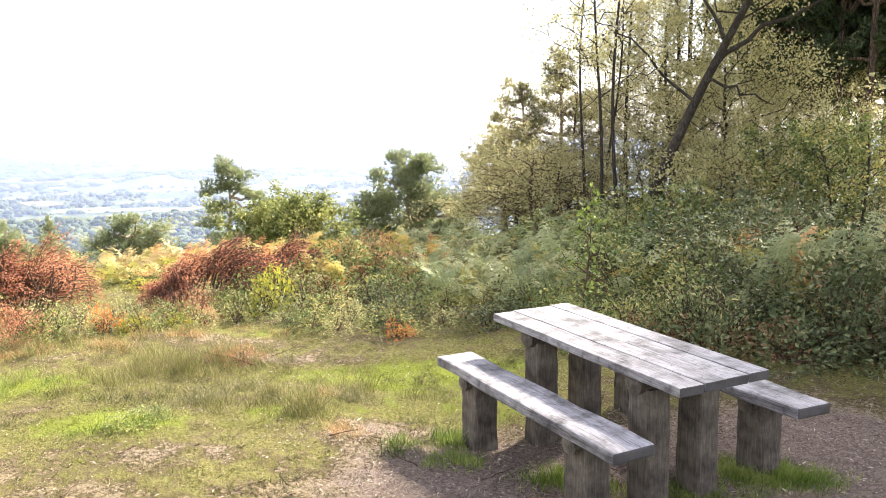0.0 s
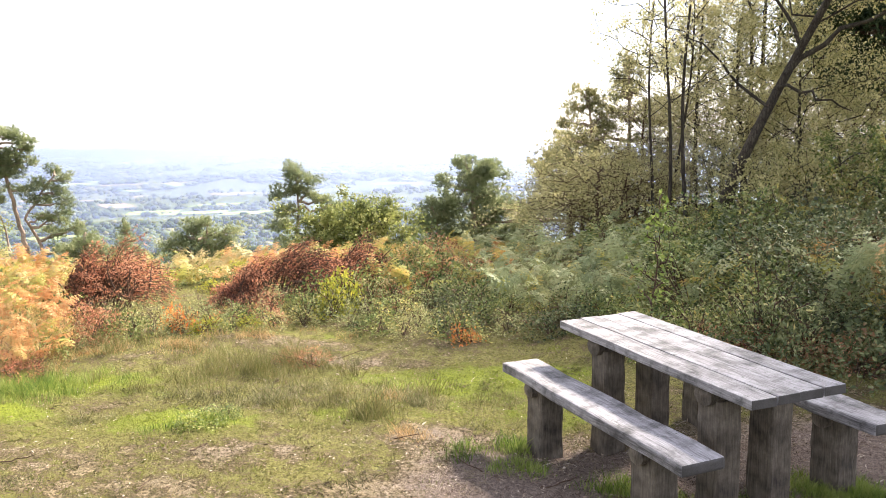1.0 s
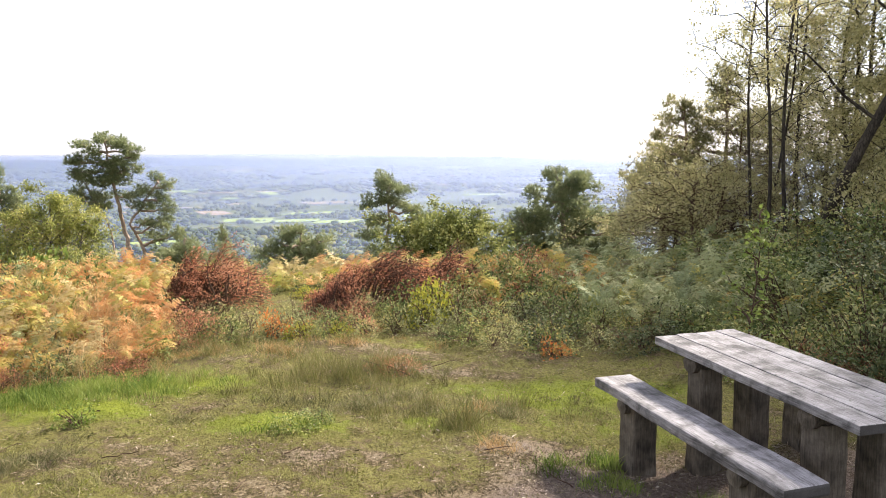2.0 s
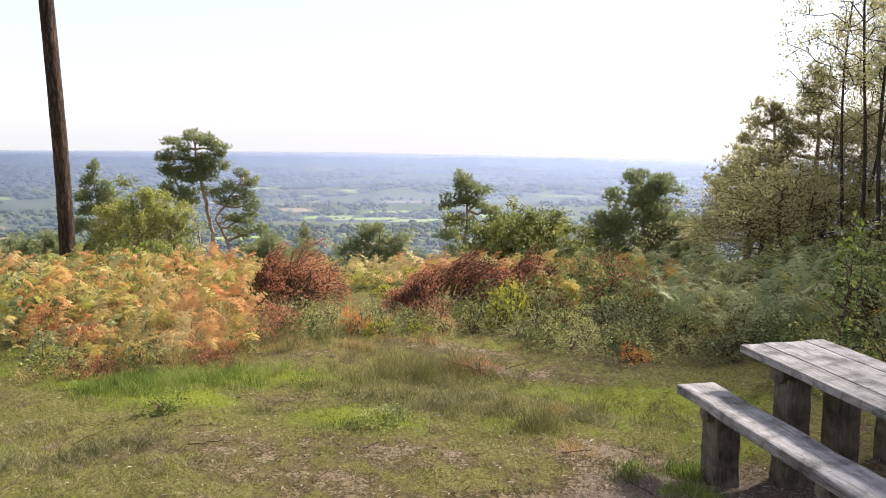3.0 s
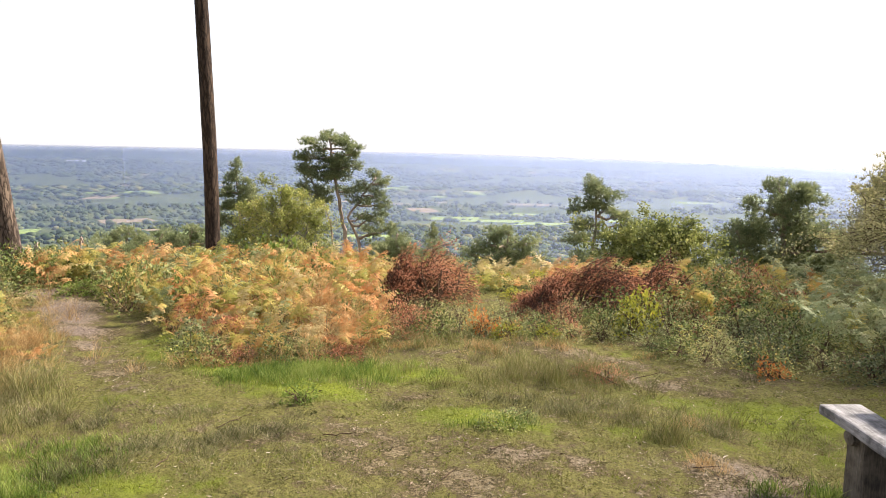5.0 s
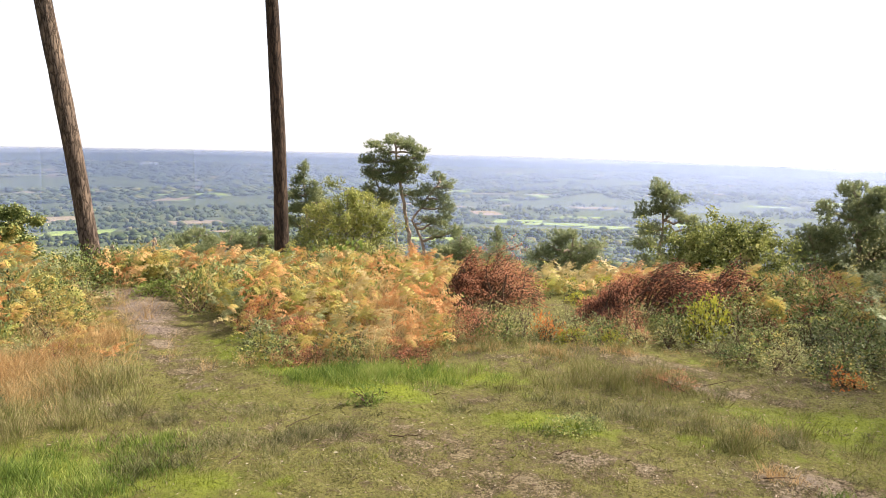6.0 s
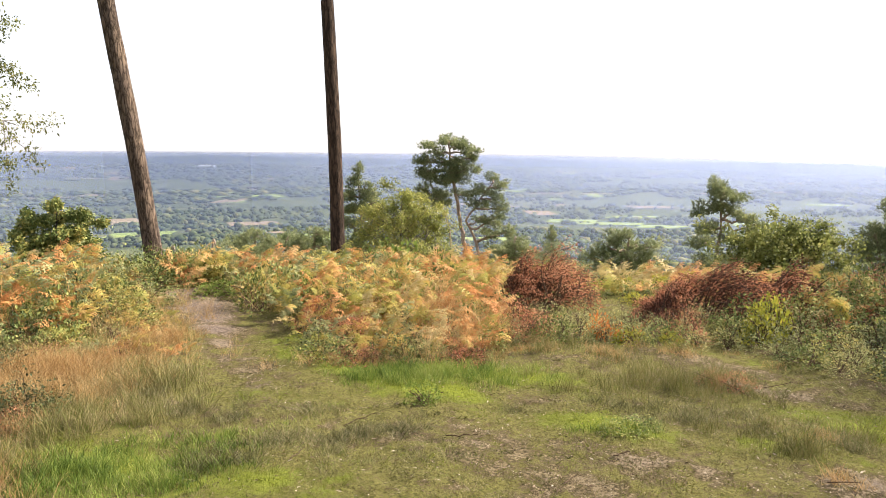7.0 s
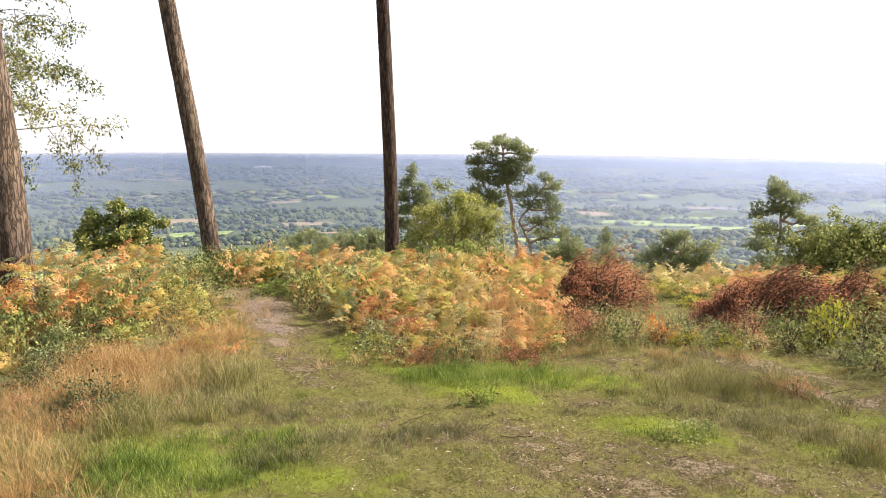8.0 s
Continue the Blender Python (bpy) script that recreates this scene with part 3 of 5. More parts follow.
# ---- picnic table and benches ----
TABLE_TURN = 26.5          # the planks' long axis, degrees clockwise-positive seen from the eye


def beam(name, sx, sy, sz, mat, seed, bevel=0.012, wob=0.006, cuts=(1, 8, 1)):
    """A sawn timber with uneven faces and worn edges; origin at its middle."""
    r = np.random.default_rng(seed)
    bm = bmesh.new()
    bmesh.ops.create_cube(bm, size=1)
    long = [e for e in bm.edges if abs((e.verts[0].co - e.verts[1].co).y) > 0.5]
    tall = [e for e in bm.edges if abs((e.verts[0].co - e.verts[1].co).z) > 0.5]
    if cuts[1] > 1:
        bmesh.ops.subdivide_edges(bm, edges=long, cuts=cuts[1], use_grid_fill=True)
    if cuts[2] > 1:
        bmesh.ops.subdivide_edges(bm, edges=[e for e in bm.edges if abs((e.verts[0].co - e.verts[1].co).z) > 0.5], cuts=cuts[2], use_grid_fill=True)
    for q in bm.verts:
        q.co = Vector((q.co.x * sx, q.co.y * sy, q.co.z * sz))
        w = noise.noise_vector(q.co * 3.1 + Vector((seed, 0, 0)))
        q.co += Vector((w.x * wob * 1.6, w.y * wob, w.z * wob))
    sharp = [e for e in bm.edges if e.calc_face_angle(0) > 0.9]
    bmesh.ops.bevel(bm, geom=sharp, offset=bevel, segments=2, profile=0.6, affect="EDGES")
    return bm_mesh(name, bm, mat)


def log_post(name, wx, wy, h, seed):
    """A thick hewn post: a rounded square section, a little twisted and swollen."""
    r = np.random.default_rng(seed)
    sides, rows = 28, 9
    a = np.arange(sides) * 2 * np.pi / sides
    cx, cy = np.sign(np.cos(a)) * np.abs(np.cos(a)) ** 0.22, np.sign(np.sin(a)) * np.abs(np.sin(a)) ** 0.22
    v = []
    for k in range(rows):
        z = k / (rows - 1)
        s = 1 + 0.05 * (1 - z) ** 2 + 0.005 * r.standard_normal()
        ring = np.stack([cx * wx / 2 * s, cy * wy / 2 * s, np.full(sides, z * h)], -1)
        v.append(ring + r.standard_normal((sides, 3)) * (0.002, 0.002, 0.0))
    v = np.concatenate(v + [[[0, 0, h]]])
    i, j = np.meshgrid(np.arange(rows - 1), np.arange(sides), indexing="ij")
    f = np.stack([i * sides + j, i * sides + (j + 1) % sides, (i + 1) * sides + (j + 1) % sides, (i + 1) * sides + j], -1).reshape(-1, 4)
    base = (rows - 1) * sides
    cap = np.array([(base + k, base + (k + 1) % sides, rows * sides) for k in range(sides)])
    return mesh(name, join([(v, f), (np.zeros((0, 3)), np.zeros((0, 3), int)), (v, cap)]), POST, smooth=False)


def half_log(name, length, rad, seed):
    """A rough bearer under the planks, along local x."""
    r = np.random.default_rng(seed)
    pts = np.stack([np.linspace(-length / 2, length / 2, 6), np.zeros(6), np.zeros(6)], -1)
    v, f = tube(pts, np.full(6, rad) * (1 + 0.06 * r.standard_normal(6)), 12)
    v = v * (1, 1.3, 1)
    v[:, 2] = np.minimum(v[:, 2], rad * 0.72)
    e0, e1 = np.arange(12), np.arange(60, 72)
    v = np.concatenate([v, [[-length / 2 - 0.01, 0, 0], [length / 2 + 0.01, 0, 0]]])
    caps = np.array([(e0[k], 72, e0[(k + 1) % 12]) for k in range(12)] + [(e1[k], e1[(k + 1) % 12], 73) for k in range(12)])
    return mesh(name, (v, np.concatenate([tri(f), caps])), POST, smooth=False)


def make_table():
    table = thing("picnic_table", "heavy weathered grey oak picnic table on thick posts", "table", (1.0, 4.75, 0), TABLE_TURN)
    widths, x = (0.15, 0.135, 0.15, 0.135), -0.2925
    for k, w in enumerate(widths):
        part("plank", beam("plank", w - 0.004, 1.72 + 0.012 * (k % 2), 0.046, OAK, 3 + k, 0.005, 0.0025), table, "", pose(x + w / 2, 0.006 * k, 0.699 + 0.002 * (k % 2)))
        x += w
    for y, s in ((0.5, 1), (-0.5, 2)):
        part("bearer", half_log("bearer", 0.54, 0.05, s), table, "", pose(0, y, 0.638))
        for x, q in ((-0.165, 0), (0.145, 1)):
            part("post", log_post("post", 0.14, 0.165, 0.68, 10 * s + q), table, "", pose(x, y - 0.01 * q, -0.06, 0, 0, 3 * q))
    return table


def make_bench(name, at, label, seed, length=1.79):
    bench = thing(name, label, "bench", (*at, 0), TABLE_TURN, "benches beside the table")
    part("seat", beam("seat", 0.24, length, 0.06, OAK, seed, 0.014, 0.009), bench, "", pose(0, 0, 0.45))
    for y, q in ((0.56, 0), (-0.54, 1)):
        part("bearer", half_log("bearer", 0.22, 0.045, seed + q), bench, "", pose(0, y, 0.392))
        part("post", log_post("post", 0.15, 0.185, 0.46, seed + 5 + q), bench, "", pose(0, y, -0.06, 0, 0, 4 * q))
    return bench


make_table()
make_bench("bench", (0.50, 4.555), "weathered grey oak plank bench on two thick posts", 41)
make_bench("bench", (1.52, 5.08), "weathered oak plank bench with dark worn edges behind the table", 61)


# ---- trees ----
def bent(rng, a, b, k=6, wob=0.06, sag=0.0):
    """A crooked line from a to b."""
    a, b = np.asarray(a, float), np.asarray(b, float)
    t = np.linspace(0, 1, k)[:, None]
    p = a + (b - a) * t
    p[1:-1] += rng.standard_normal((k - 2, 3)) * wob * np.linalg.norm(b - a) * 0.5
    p[:, 2] += sag * np.linalg.norm(b - a) * np.sin(t[:, 0] * np.pi)
    return p


def tufts(rng, p, d, count, length, width):
    """Bundles of needles at the points p, fanned about the directions d: one triangle a needle."""
    n = len(p)
    q = np.repeat(p, count, 0)
    dd = unit(np.repeat(d, count, 0) + 0.75 * rng.standard_normal((n * count, 3)))
    side = unit(np.cross(dd, rng.standard_normal((n * count, 3)))) * width
    ln = (length * rng.uniform(0.7, 1.2, n * count))[:, None]
    v = np.stack([q - side, q + side, q + dd * ln], 1).reshape(-1, 3)
    return v, np.arange(len(v)).reshape(-1, 3)


def pine(name, label, az, d, stems, pads, seed, dens=1.0, mat=NEEDLE, foot=None, tuft=0.13, needle=0.011, turn=0.0, group=""):
    """A Scots pine: stems as (list of (right, up) points, radius), foliage pads as (right, up, half-width, half-height)."""
    r = np.random.default_rng(seed)
    x, y = polar(az, d)
    z = ground_z(x, y) if foot is None else foot
    tree = thing(name, label, "tree", (x, y, min(z, ground_z(x, y))), az + turn, group)
    lift = z - min(z, ground_z(x, y))
    lines, wood = [], []
    for pts, rad in stems:
        k = len(pts)
        p = np.array([(u, 0.12 * math.sin(3 * i + seed), w + lift) for i, (u, w) in enumerate(pts)], float)
        p[0, 2] = -0.3
        t = np.linspace(0, k - 1, (k - 1) * 4 + 1)
        fine = np.stack([np.interp(t, np.arange(k), p[:, c]) for c in range(3)], -1)
        fine[1:-1] = (fine[:-2] + 2 * fine[1:-1] + fine[2:]) / 4
        fine[1:-1] += r.standard_normal((len(fine) - 2, 3)) * rad * 0.25
        lines.append(fine)
        wood.append(tube(fine, np.linspace(rad, rad * 0.3, len(fine)), 8))
    spots = np.concatenate(lines)
    ps, ds = [], []
    for u, w, rw, rh in pads:
        c = np.array([u, r.uniform(-0.35, 0.35) * rw, w + lift])
        low = spots[:, 2] < c[2] + 0.05
        near = spots[low] if low.any() else spots
        a = near[np.argmin(np.linalg.norm(near - c, axis=1) + 0.3 * (near[:, 2] < 0.2))]
        br = bent(r, a, c, 6, 0.10, -0.04)
        wood.append(tube(br, np.linspace(0.035, 0.012, 6) * (1 + rw), 5))
        n = int((230 if name == "woodland_pine" else 430) * dens * (rw * rw + 1.2 * rw * rh) + 24)
        clump = np.concatenate([[[0, 0, 0]], r.uniform(-1, 1, (5, 3)) * (0.75 * rw, 0.6 * rw, 0.9 * rh)])
        size = np.concatenate([[0.75], r.uniform(0.35, 0.6, 5)])
        pick = r.choice(6, n, p=size ** 2 / (size ** 2).sum())
        b = ball(r, n) * (r.random((n, 1)) ** 0.42)
        b[:, 2] = np.where(b[:, 2] < -0.6, -0.6 + 0.3 * (b[:, 2] + 0.6), b[:, 2])
        q = c + clump[pick] + b * size[pick][:, None] * (rw, rw * 0.85, rh * 1.5)
        ps.append(q)
        ds.append(unit(b * (1, 1, 0.5) + (0, 0, 0.75)))
        for k in range(2 if name == "woodland_pine" else 4):
            tw = q[r.integers(0, n)]
            wood.append(tube(bent(r, br[r.integers(2, 6)], tw, 4, 0.1), (0.014, 0.011, 0.008, 0.005), 4))
    part("trunk", mesh("trunk", join(wood), PINE_BARK if stems[0][1] > 0.105 else PALE_BARK), tree, "branching pine stems")
    part("crown", mesh("crown", tufts(r, np.concatenate(ps), np.concatenate(ds), 9, tuft * 0.95, needle * (1.6 if name == "woodland_pine" else 0.85)), mat, False), tree, "bunched green needles")
    return tree


def broadleaf(name, label, az, d, height, seed, stems=((0, 0, 0, 1, 0.1),), limbs=14, reach=1.6, leaf=0.06, per=46, mat=WOOD_LEAF, bark=GREY_BARK,
              first=0.3, foot=None, group="", spread=0.3, rise=0.5, category="tree", droop=0.0, ratio=0.62):
    """A broadleaved tree; stems: (right, back) at the foot, (right) lean at the top as a share of the height, share of the height, radius."""
    r = np.random.default_rng(seed)
    x, y = polar(az, d)
    z = ground_z(x, y)
    tree = thing(name, label, category, (x, y, z), az, group)
    wood, ps, ds = [], [], []
    for sx, sy, lean, share, rad in stems:
        h = height * share
        t = np.linspace(0, 1, 12)
        p = np.stack([sx + lean * h * t + 0.018 * h * np.sin(t * 5 + seed), sy + 0.018 * h * np.cos(t * 4 + seed), h * t - 0.25], -1)
        rd = rad * (1 - 0.8 * t)
        wood.append(tube(p, rd, 9))
        for k in range(limbs):
            s = first + (1 - first) * (k + r.random()) / limbs
            a = np.array([np.interp(s, t, p[:, c]) for c in range(3)])
            ang = k * 2.4 + r.uniform(-0.5, 0.5)
            ln = reach * (0.45 + 0.75 * math.sin(math.pi * min(0.95, 0.25 + 0.75 * s))) * r.uniform(0.7, 1.2)
            b = a + np.array([math.cos(ang), math.sin(ang), rise + r.uniform(-0.25, 0.25)]) * ln
            br = bent(r, a, b, 7, 0.09, 0.05)
            wood.append(tube(br, np.linspace(max((0.3 - 0.18 * droop) * np.interp(s, t, rd), 0.01), 0.005, 7), 5))
            for q in range(5):
                o = br[r.integers(2, 7)]
                e = o + unit((b - a) * 0.6 / ln + r.standard_normal(3) * 0.7 - np.array([0, 0, 2.2 * droop])) * ln * r.uniform(0.25, 0.5) * (1 + droop)
                tw = bent(r, o, e, 4, 0.1)
                wood.append(tube(tw, (0.006, 0.005, 0.004, 0.002), 3))
                n = per // 5
                c = tw[r.integers(1, 4, n)] + r.standard_normal((n, 3)) * spread * 0.35 * (0.4 + 0.3 * ln)
                ps.append(c)
                ds.append(unit(r.standard_normal((n, 3)) + (0, 0, -0.25 - 1.2 * droop)))
    p, dd = np.concatenate(ps), np.concatenate(ds)
    n = len(p)
    ln = leaf * r.uniform(0.65, 1.25, n)
    part("trunk", mesh("trunk", join(wood), bark), tree, "branching trunk and twigs")
    part("crown", mesh("crown", leaves(p, dd, unit(r.standard_normal((n, 3)) + (0, 0, 0.8)), ln, ln * ratio), mat, False), tree, "small turning leaves")
    return tree


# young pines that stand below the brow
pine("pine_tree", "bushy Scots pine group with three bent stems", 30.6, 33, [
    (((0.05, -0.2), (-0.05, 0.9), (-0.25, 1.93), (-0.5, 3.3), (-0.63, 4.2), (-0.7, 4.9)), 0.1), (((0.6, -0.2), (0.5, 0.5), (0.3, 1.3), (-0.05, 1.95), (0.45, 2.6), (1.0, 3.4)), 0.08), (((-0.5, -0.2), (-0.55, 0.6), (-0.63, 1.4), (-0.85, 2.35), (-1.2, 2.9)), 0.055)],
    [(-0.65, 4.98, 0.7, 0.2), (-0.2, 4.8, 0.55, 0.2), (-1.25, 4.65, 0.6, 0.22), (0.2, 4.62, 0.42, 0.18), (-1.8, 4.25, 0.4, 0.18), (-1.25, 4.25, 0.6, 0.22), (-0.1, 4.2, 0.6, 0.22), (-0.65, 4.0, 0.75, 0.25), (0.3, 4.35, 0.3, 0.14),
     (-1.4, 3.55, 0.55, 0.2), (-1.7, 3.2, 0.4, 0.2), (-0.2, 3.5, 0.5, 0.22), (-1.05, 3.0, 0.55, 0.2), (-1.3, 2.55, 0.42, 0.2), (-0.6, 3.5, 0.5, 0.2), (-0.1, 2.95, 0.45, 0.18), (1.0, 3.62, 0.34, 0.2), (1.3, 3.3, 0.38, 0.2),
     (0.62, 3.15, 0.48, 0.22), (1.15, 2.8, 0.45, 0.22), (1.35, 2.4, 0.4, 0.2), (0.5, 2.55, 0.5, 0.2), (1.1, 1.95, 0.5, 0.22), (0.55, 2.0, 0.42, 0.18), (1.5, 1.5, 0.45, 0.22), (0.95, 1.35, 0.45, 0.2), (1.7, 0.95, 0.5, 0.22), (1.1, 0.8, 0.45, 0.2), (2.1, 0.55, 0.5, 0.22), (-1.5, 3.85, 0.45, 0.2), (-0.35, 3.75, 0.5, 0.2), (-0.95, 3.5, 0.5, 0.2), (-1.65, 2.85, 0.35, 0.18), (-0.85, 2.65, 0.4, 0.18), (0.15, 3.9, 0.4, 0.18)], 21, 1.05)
pine("pine_tree", "small pale green young pine", 37.7, 30, [(((0, -0.3), (0.05, 1.8), (-0.05, 3.5)), 0.06)],
     [(-0.05, 3.5, 0.2, 0.22), (-0.2, 3.15, 0.35, 0.2), (0.3, 2.9, 0.4, 0.2), (-0.35, 2.7, 0.42, 0.2), (0.5, 2.45, 0.45, 0.2), (-0.1, 2.2, 0.55, 0.22), (0.55, 2.0, 0.5, 0.2), (-0.4, 1.7, 0.5, 0.22), (0.35, 1.4, 0.6, 0.25), (-0.3, 1.0, 0.6, 0.25), (0.3, 0.6, 0.7, 0.25)], 22, 1.6)
pine("pine_tree", "lone Scots pine with a rounded top and a side limb", 14.35, 28, [(((0.15, -0.6), (-0.05, 0.7), (0.1, 1.5), (0.05, 2.7)), 0.075)],
     [(-0.05, 2.8, 0.5, 0.28), (0.15, 2.5, 0.68, 0.26), (-0.25, 2.15, 0.58, 0.22), (0.4, 2.05, 0.5, 0.18), (0.9, 1.8, 0.5, 0.16), (1.2, 1.6, 0.4, 0.14), (-0.35, 1.5, 0.55, 0.2), (-0.5, 1.05, 0.5, 0.2), (0.3, 1.2, 0.4, 0.15), (-0.2, 0.35, 0.9, 0.3), (0.5, 0.2, 0.9, 0.35), (1.1, 0.4, 0.7, 0.3)], 23, 1.15)
pine("pine_tree", "dense dark pine with a broad uneven crown", 2.6, 25, [(((0.1, -0.5), (0.0, 1.2), (-0.1, 2.4)), 0.1), (((-1.1, -0.5), (-1.0, 0.5), (-1.2, 1.3)), 0.06)],
     [(0.1, 2.35, 0.75, 0.3), (-0.3, 2.55, 0.4, 0.2), (0.6, 2.3, 0.45, 0.25), (-0.5, 1.9, 0.6, 0.3), (0.5, 1.7, 0.8, 0.35), (-0.2, 1.4, 0.9, 0.35), (0.8, 1.1, 0.8, 0.35), (-0.1, 0.8, 1.0, 0.35), (-1.3, 1.35, 0.4, 0.25), (-1.05, 1.05, 0.5, 0.25), (-1.5, 0.75, 0.5, 0.25), (-1.0, 0.4, 0.8, 0.3), (0.6, 0.4, 1.0, 0.35), (1.6, 0.9, 0.5, 0.3), (1.5, 0.4, 0.8, 0.3)],
     24, 1.5, NEEDLE)
pine("pine_tree", "low dark green pine bush", 20.2, 20, [(((0, -0.3), (0.0, 0.4), (0.1, 0.9)), 0.05)],
     [(0, 0.88, 0.42, 0.16), (-0.4, 0.68, 0.42, 0.18), (0.45, 0.7, 0.42, 0.18), (0, 0.48, 0.7, 0.22), (-0.65, 0.36, 0.45, 0.2), (0.7, 0.34, 0.45, 0.2), (0, 0.12, 0.85, 0.22)], 25, 1.5, NEEDLE, None, 0.09, 0.009)
pine("pine_tree", "slim young conifer below the brow", 25.0, 22, [(((0, -0.3), (0.0, 0.5), (0.0, 1.05)), 0.04)],
     [(0, 1.08, 0.1, 0.16), (0.02, 0.86, 0.2, 0.15), (-0.05, 0.62, 0.32, 0.18), (0.08, 0.4, 0.42, 0.18), (0, 0.15, 0.5, 0.2)], 26, 1.6, NEEDLE, None, 0.09, 0.008)
for k, (az, top) in enumerate(((47.3, 0.05), (44.6, 0.5), (42.6, 0.35), (40.8, 0.45), (27.4, 0.1), (49.8, -0.1))):
    pine("pine_tree", "low pine top seen over the brow", az, 27 + (k % 3), [(((0, -0.5), (0.0, 1.2), (0.1, top + 0.9)), 0.06)],
         [(0, top + 0.75, 0.5, 0.25), (-0.5, top + 0.5, 0.5, 0.25), (0.5, top + 0.45, 0.5, 0.25), (0, top + 0.1, 0.85, 0.35), (-0.4, top - 0.4, 0.8, 0.35), (0.5, top - 0.4, 0.8, 0.35)], 30 + k, 1.0, NEEDLE, group="low pines below the brow")

for az, d, h, seed in ((-5.0, 20.5, 3.4, 61), (-7.4, 21.0, 3.9, 62), (-3.6, 22.0, 2.7, 63)):
    r = np.random.default_rng(seed)
    pads = [(float((-1) ** q * r.uniform(0.2, 1.0) * (1.25 - 0.95 * q / 15)), h * (0.2 + 0.78 * q / 15), float(0.62 - 0.3 * q / 15), 0.2) for q in range(16)]
    pine("pine_tree", "layered olive-green pine at the edge of the wood", az, d, [(((0, -0.4), (0.05, 0.5 * h), (0.0, h)), 0.07)], pads, seed, 0.8, NEEDLE_OLIVE, None, 0.12, 0.011, group="pines at the edge of the wood")

# tall bare pine trunks that stand in the bracken
for az, d, h, lean, rad, seed, lab in ((39.42, 13.0, 9.5, -0.016, 0.105, 1, "tall straight pine trunk with ridged dark bark"), (50.9, 13.4, 9.5, -0.125, 0.132, 2, "leaning pine trunk with ridged brown bark"), (62.75, 10.8, 9.0, -0.05, 0.205, 3, "stout old pine trunk with deeply ridged bark")):
    r = np.random.default_rng(seed)
    x, y = polar(az, d)
    tree = thing("pine_tree", lab, "tree", (x, y, ground_z(x, y) - 0.1), az, "tall pines on the brow")
    t = np.linspace(0, 1, 40)
    p = np.stack([lean * h * t + 0.02 * np.sin(t * 9), 0.04 * np.cos(t * 5), h * t], -1)
    rd = rad * (1 - 0.25 * t) * (1 + 0.25 * np.exp(-t * 22))
    trunk = part("trunk", mesh("trunk", tube(p, rd, 20, 0.02, r), DARK_BARK if seed == 1 else PINE_BARK), tree)
    for k in range(4):
        a = p[18 + 5 * k]
        ang = r.uniform(0, 6.28)
        part("stub", mesh("stub", tube(bent(r, a, a + np.array([math.cos(ang), math.sin(ang), 0.25]) * (rad + r.uniform(0.06, 0.16)), 4), (0.022, 0.018, 0.013, 0.006), 6), PINE_BARK), trunk, "short broken dead branch")
    c, dd = [], []
    for k in range(10):
        q = p[-1] + np.array([math.cos(k * 2.4), math.sin(k * 2.4), 0.4]) * r.uniform(0.6, 1.5)
        b = ball(r, 60) * (0.8, 0.8, 0.4)
        c.append(q + b)
        dd.append(unit(b + (0, 0, 0.6)))
    part("crown", mesh("crown", tufts(r, np.concatenate(c), np.concatenate(dd), 10, 0.16, 0.014), NEEDLE, False), tree, "high needle crown")


# a long white shed far out on the plain
shed = thing("warehouse", "long low white warehouse far out on the plain", "building", (*polar(47.3, 4050), float(terrain(*polar(47.3, 4050)))), 47.3)
WHITE_WALL = land_material("white_cladding", [(0.3, (0.72, 0.72, 0.72)), (0.7, (0.82, 0.82, 0.81))], 0.05)
GREY_ROOF = land_material("grey_sheet_roof", [(0.3, (0.5, 0.51, 0.53)), (0.7, (0.62, 0.63, 0.65))], 0.05)
bm = bmesh.new()
bmesh.ops.create_cube(bm, size=1)
for q in bm.verts:
    q.co = Vector((q.co.x * 80, q.co.y * 30, q.co.z * 10 + 3))
part("wall", bm_mesh("wall", bm, WHITE_WALL), shed)
rv = np.array([(u, w, z) for u in (-41, 41) for w, z in ((-16, 8.0), (0, 11.0), (16, 8.0))], float)
part("roof", mesh("roof", (rv, np.array([(0, 3, 4), (0, 4, 1), (1, 4, 5), (1, 5, 2), (0, 1, 2), (3, 5, 4)])), GREY_ROOF, False), shed, "pale grey sheet roof")

# broadleaves and shrubs below the brow
broadleaf("oak_sapling", "bushy young oak with yellow-green leaves", 10.4, 19, 1.3, 51, ((0, 0, 0, 1, 0.05), (-0.4, 0.1, -0.2, 0.8, 0.04), (0.45, 0, 0.15, 0.85, 0.04)), 16, 0.75, 0.068, 300, OAK_LEAF, first=0.15)
broadleaf("birch_shrub", "round yellow-green birch shrub in autumn leaf", 35.0, 17.5, 1.95, 52, ((0, 0, 0.0, 1, 0.035), (-0.3, 0.1, -0.15, 0.8, 0.03), (0.35, 0, 0.15, 0.8, 0.03), (0.1, 0.2, 0.05, 0.95, 0.03)), 18, 0.52, 0.045, 320, BIRCH_LEAF, BIRCH_BARK, first=0.1)
broadleaf("oak_bush", "dark green rounded oak bush beyond the bracken", 56.6, 21, 2.15, 53, ((0, 0, 0, 0.95, 0.05), (-0.35, 0.1, -0.1, 0.85, 0.04), (0.35, 0, 0.12, 0.85, 0.04)), 16, 0.5, 0.075, 420, BRAMBLE, first=0.1)

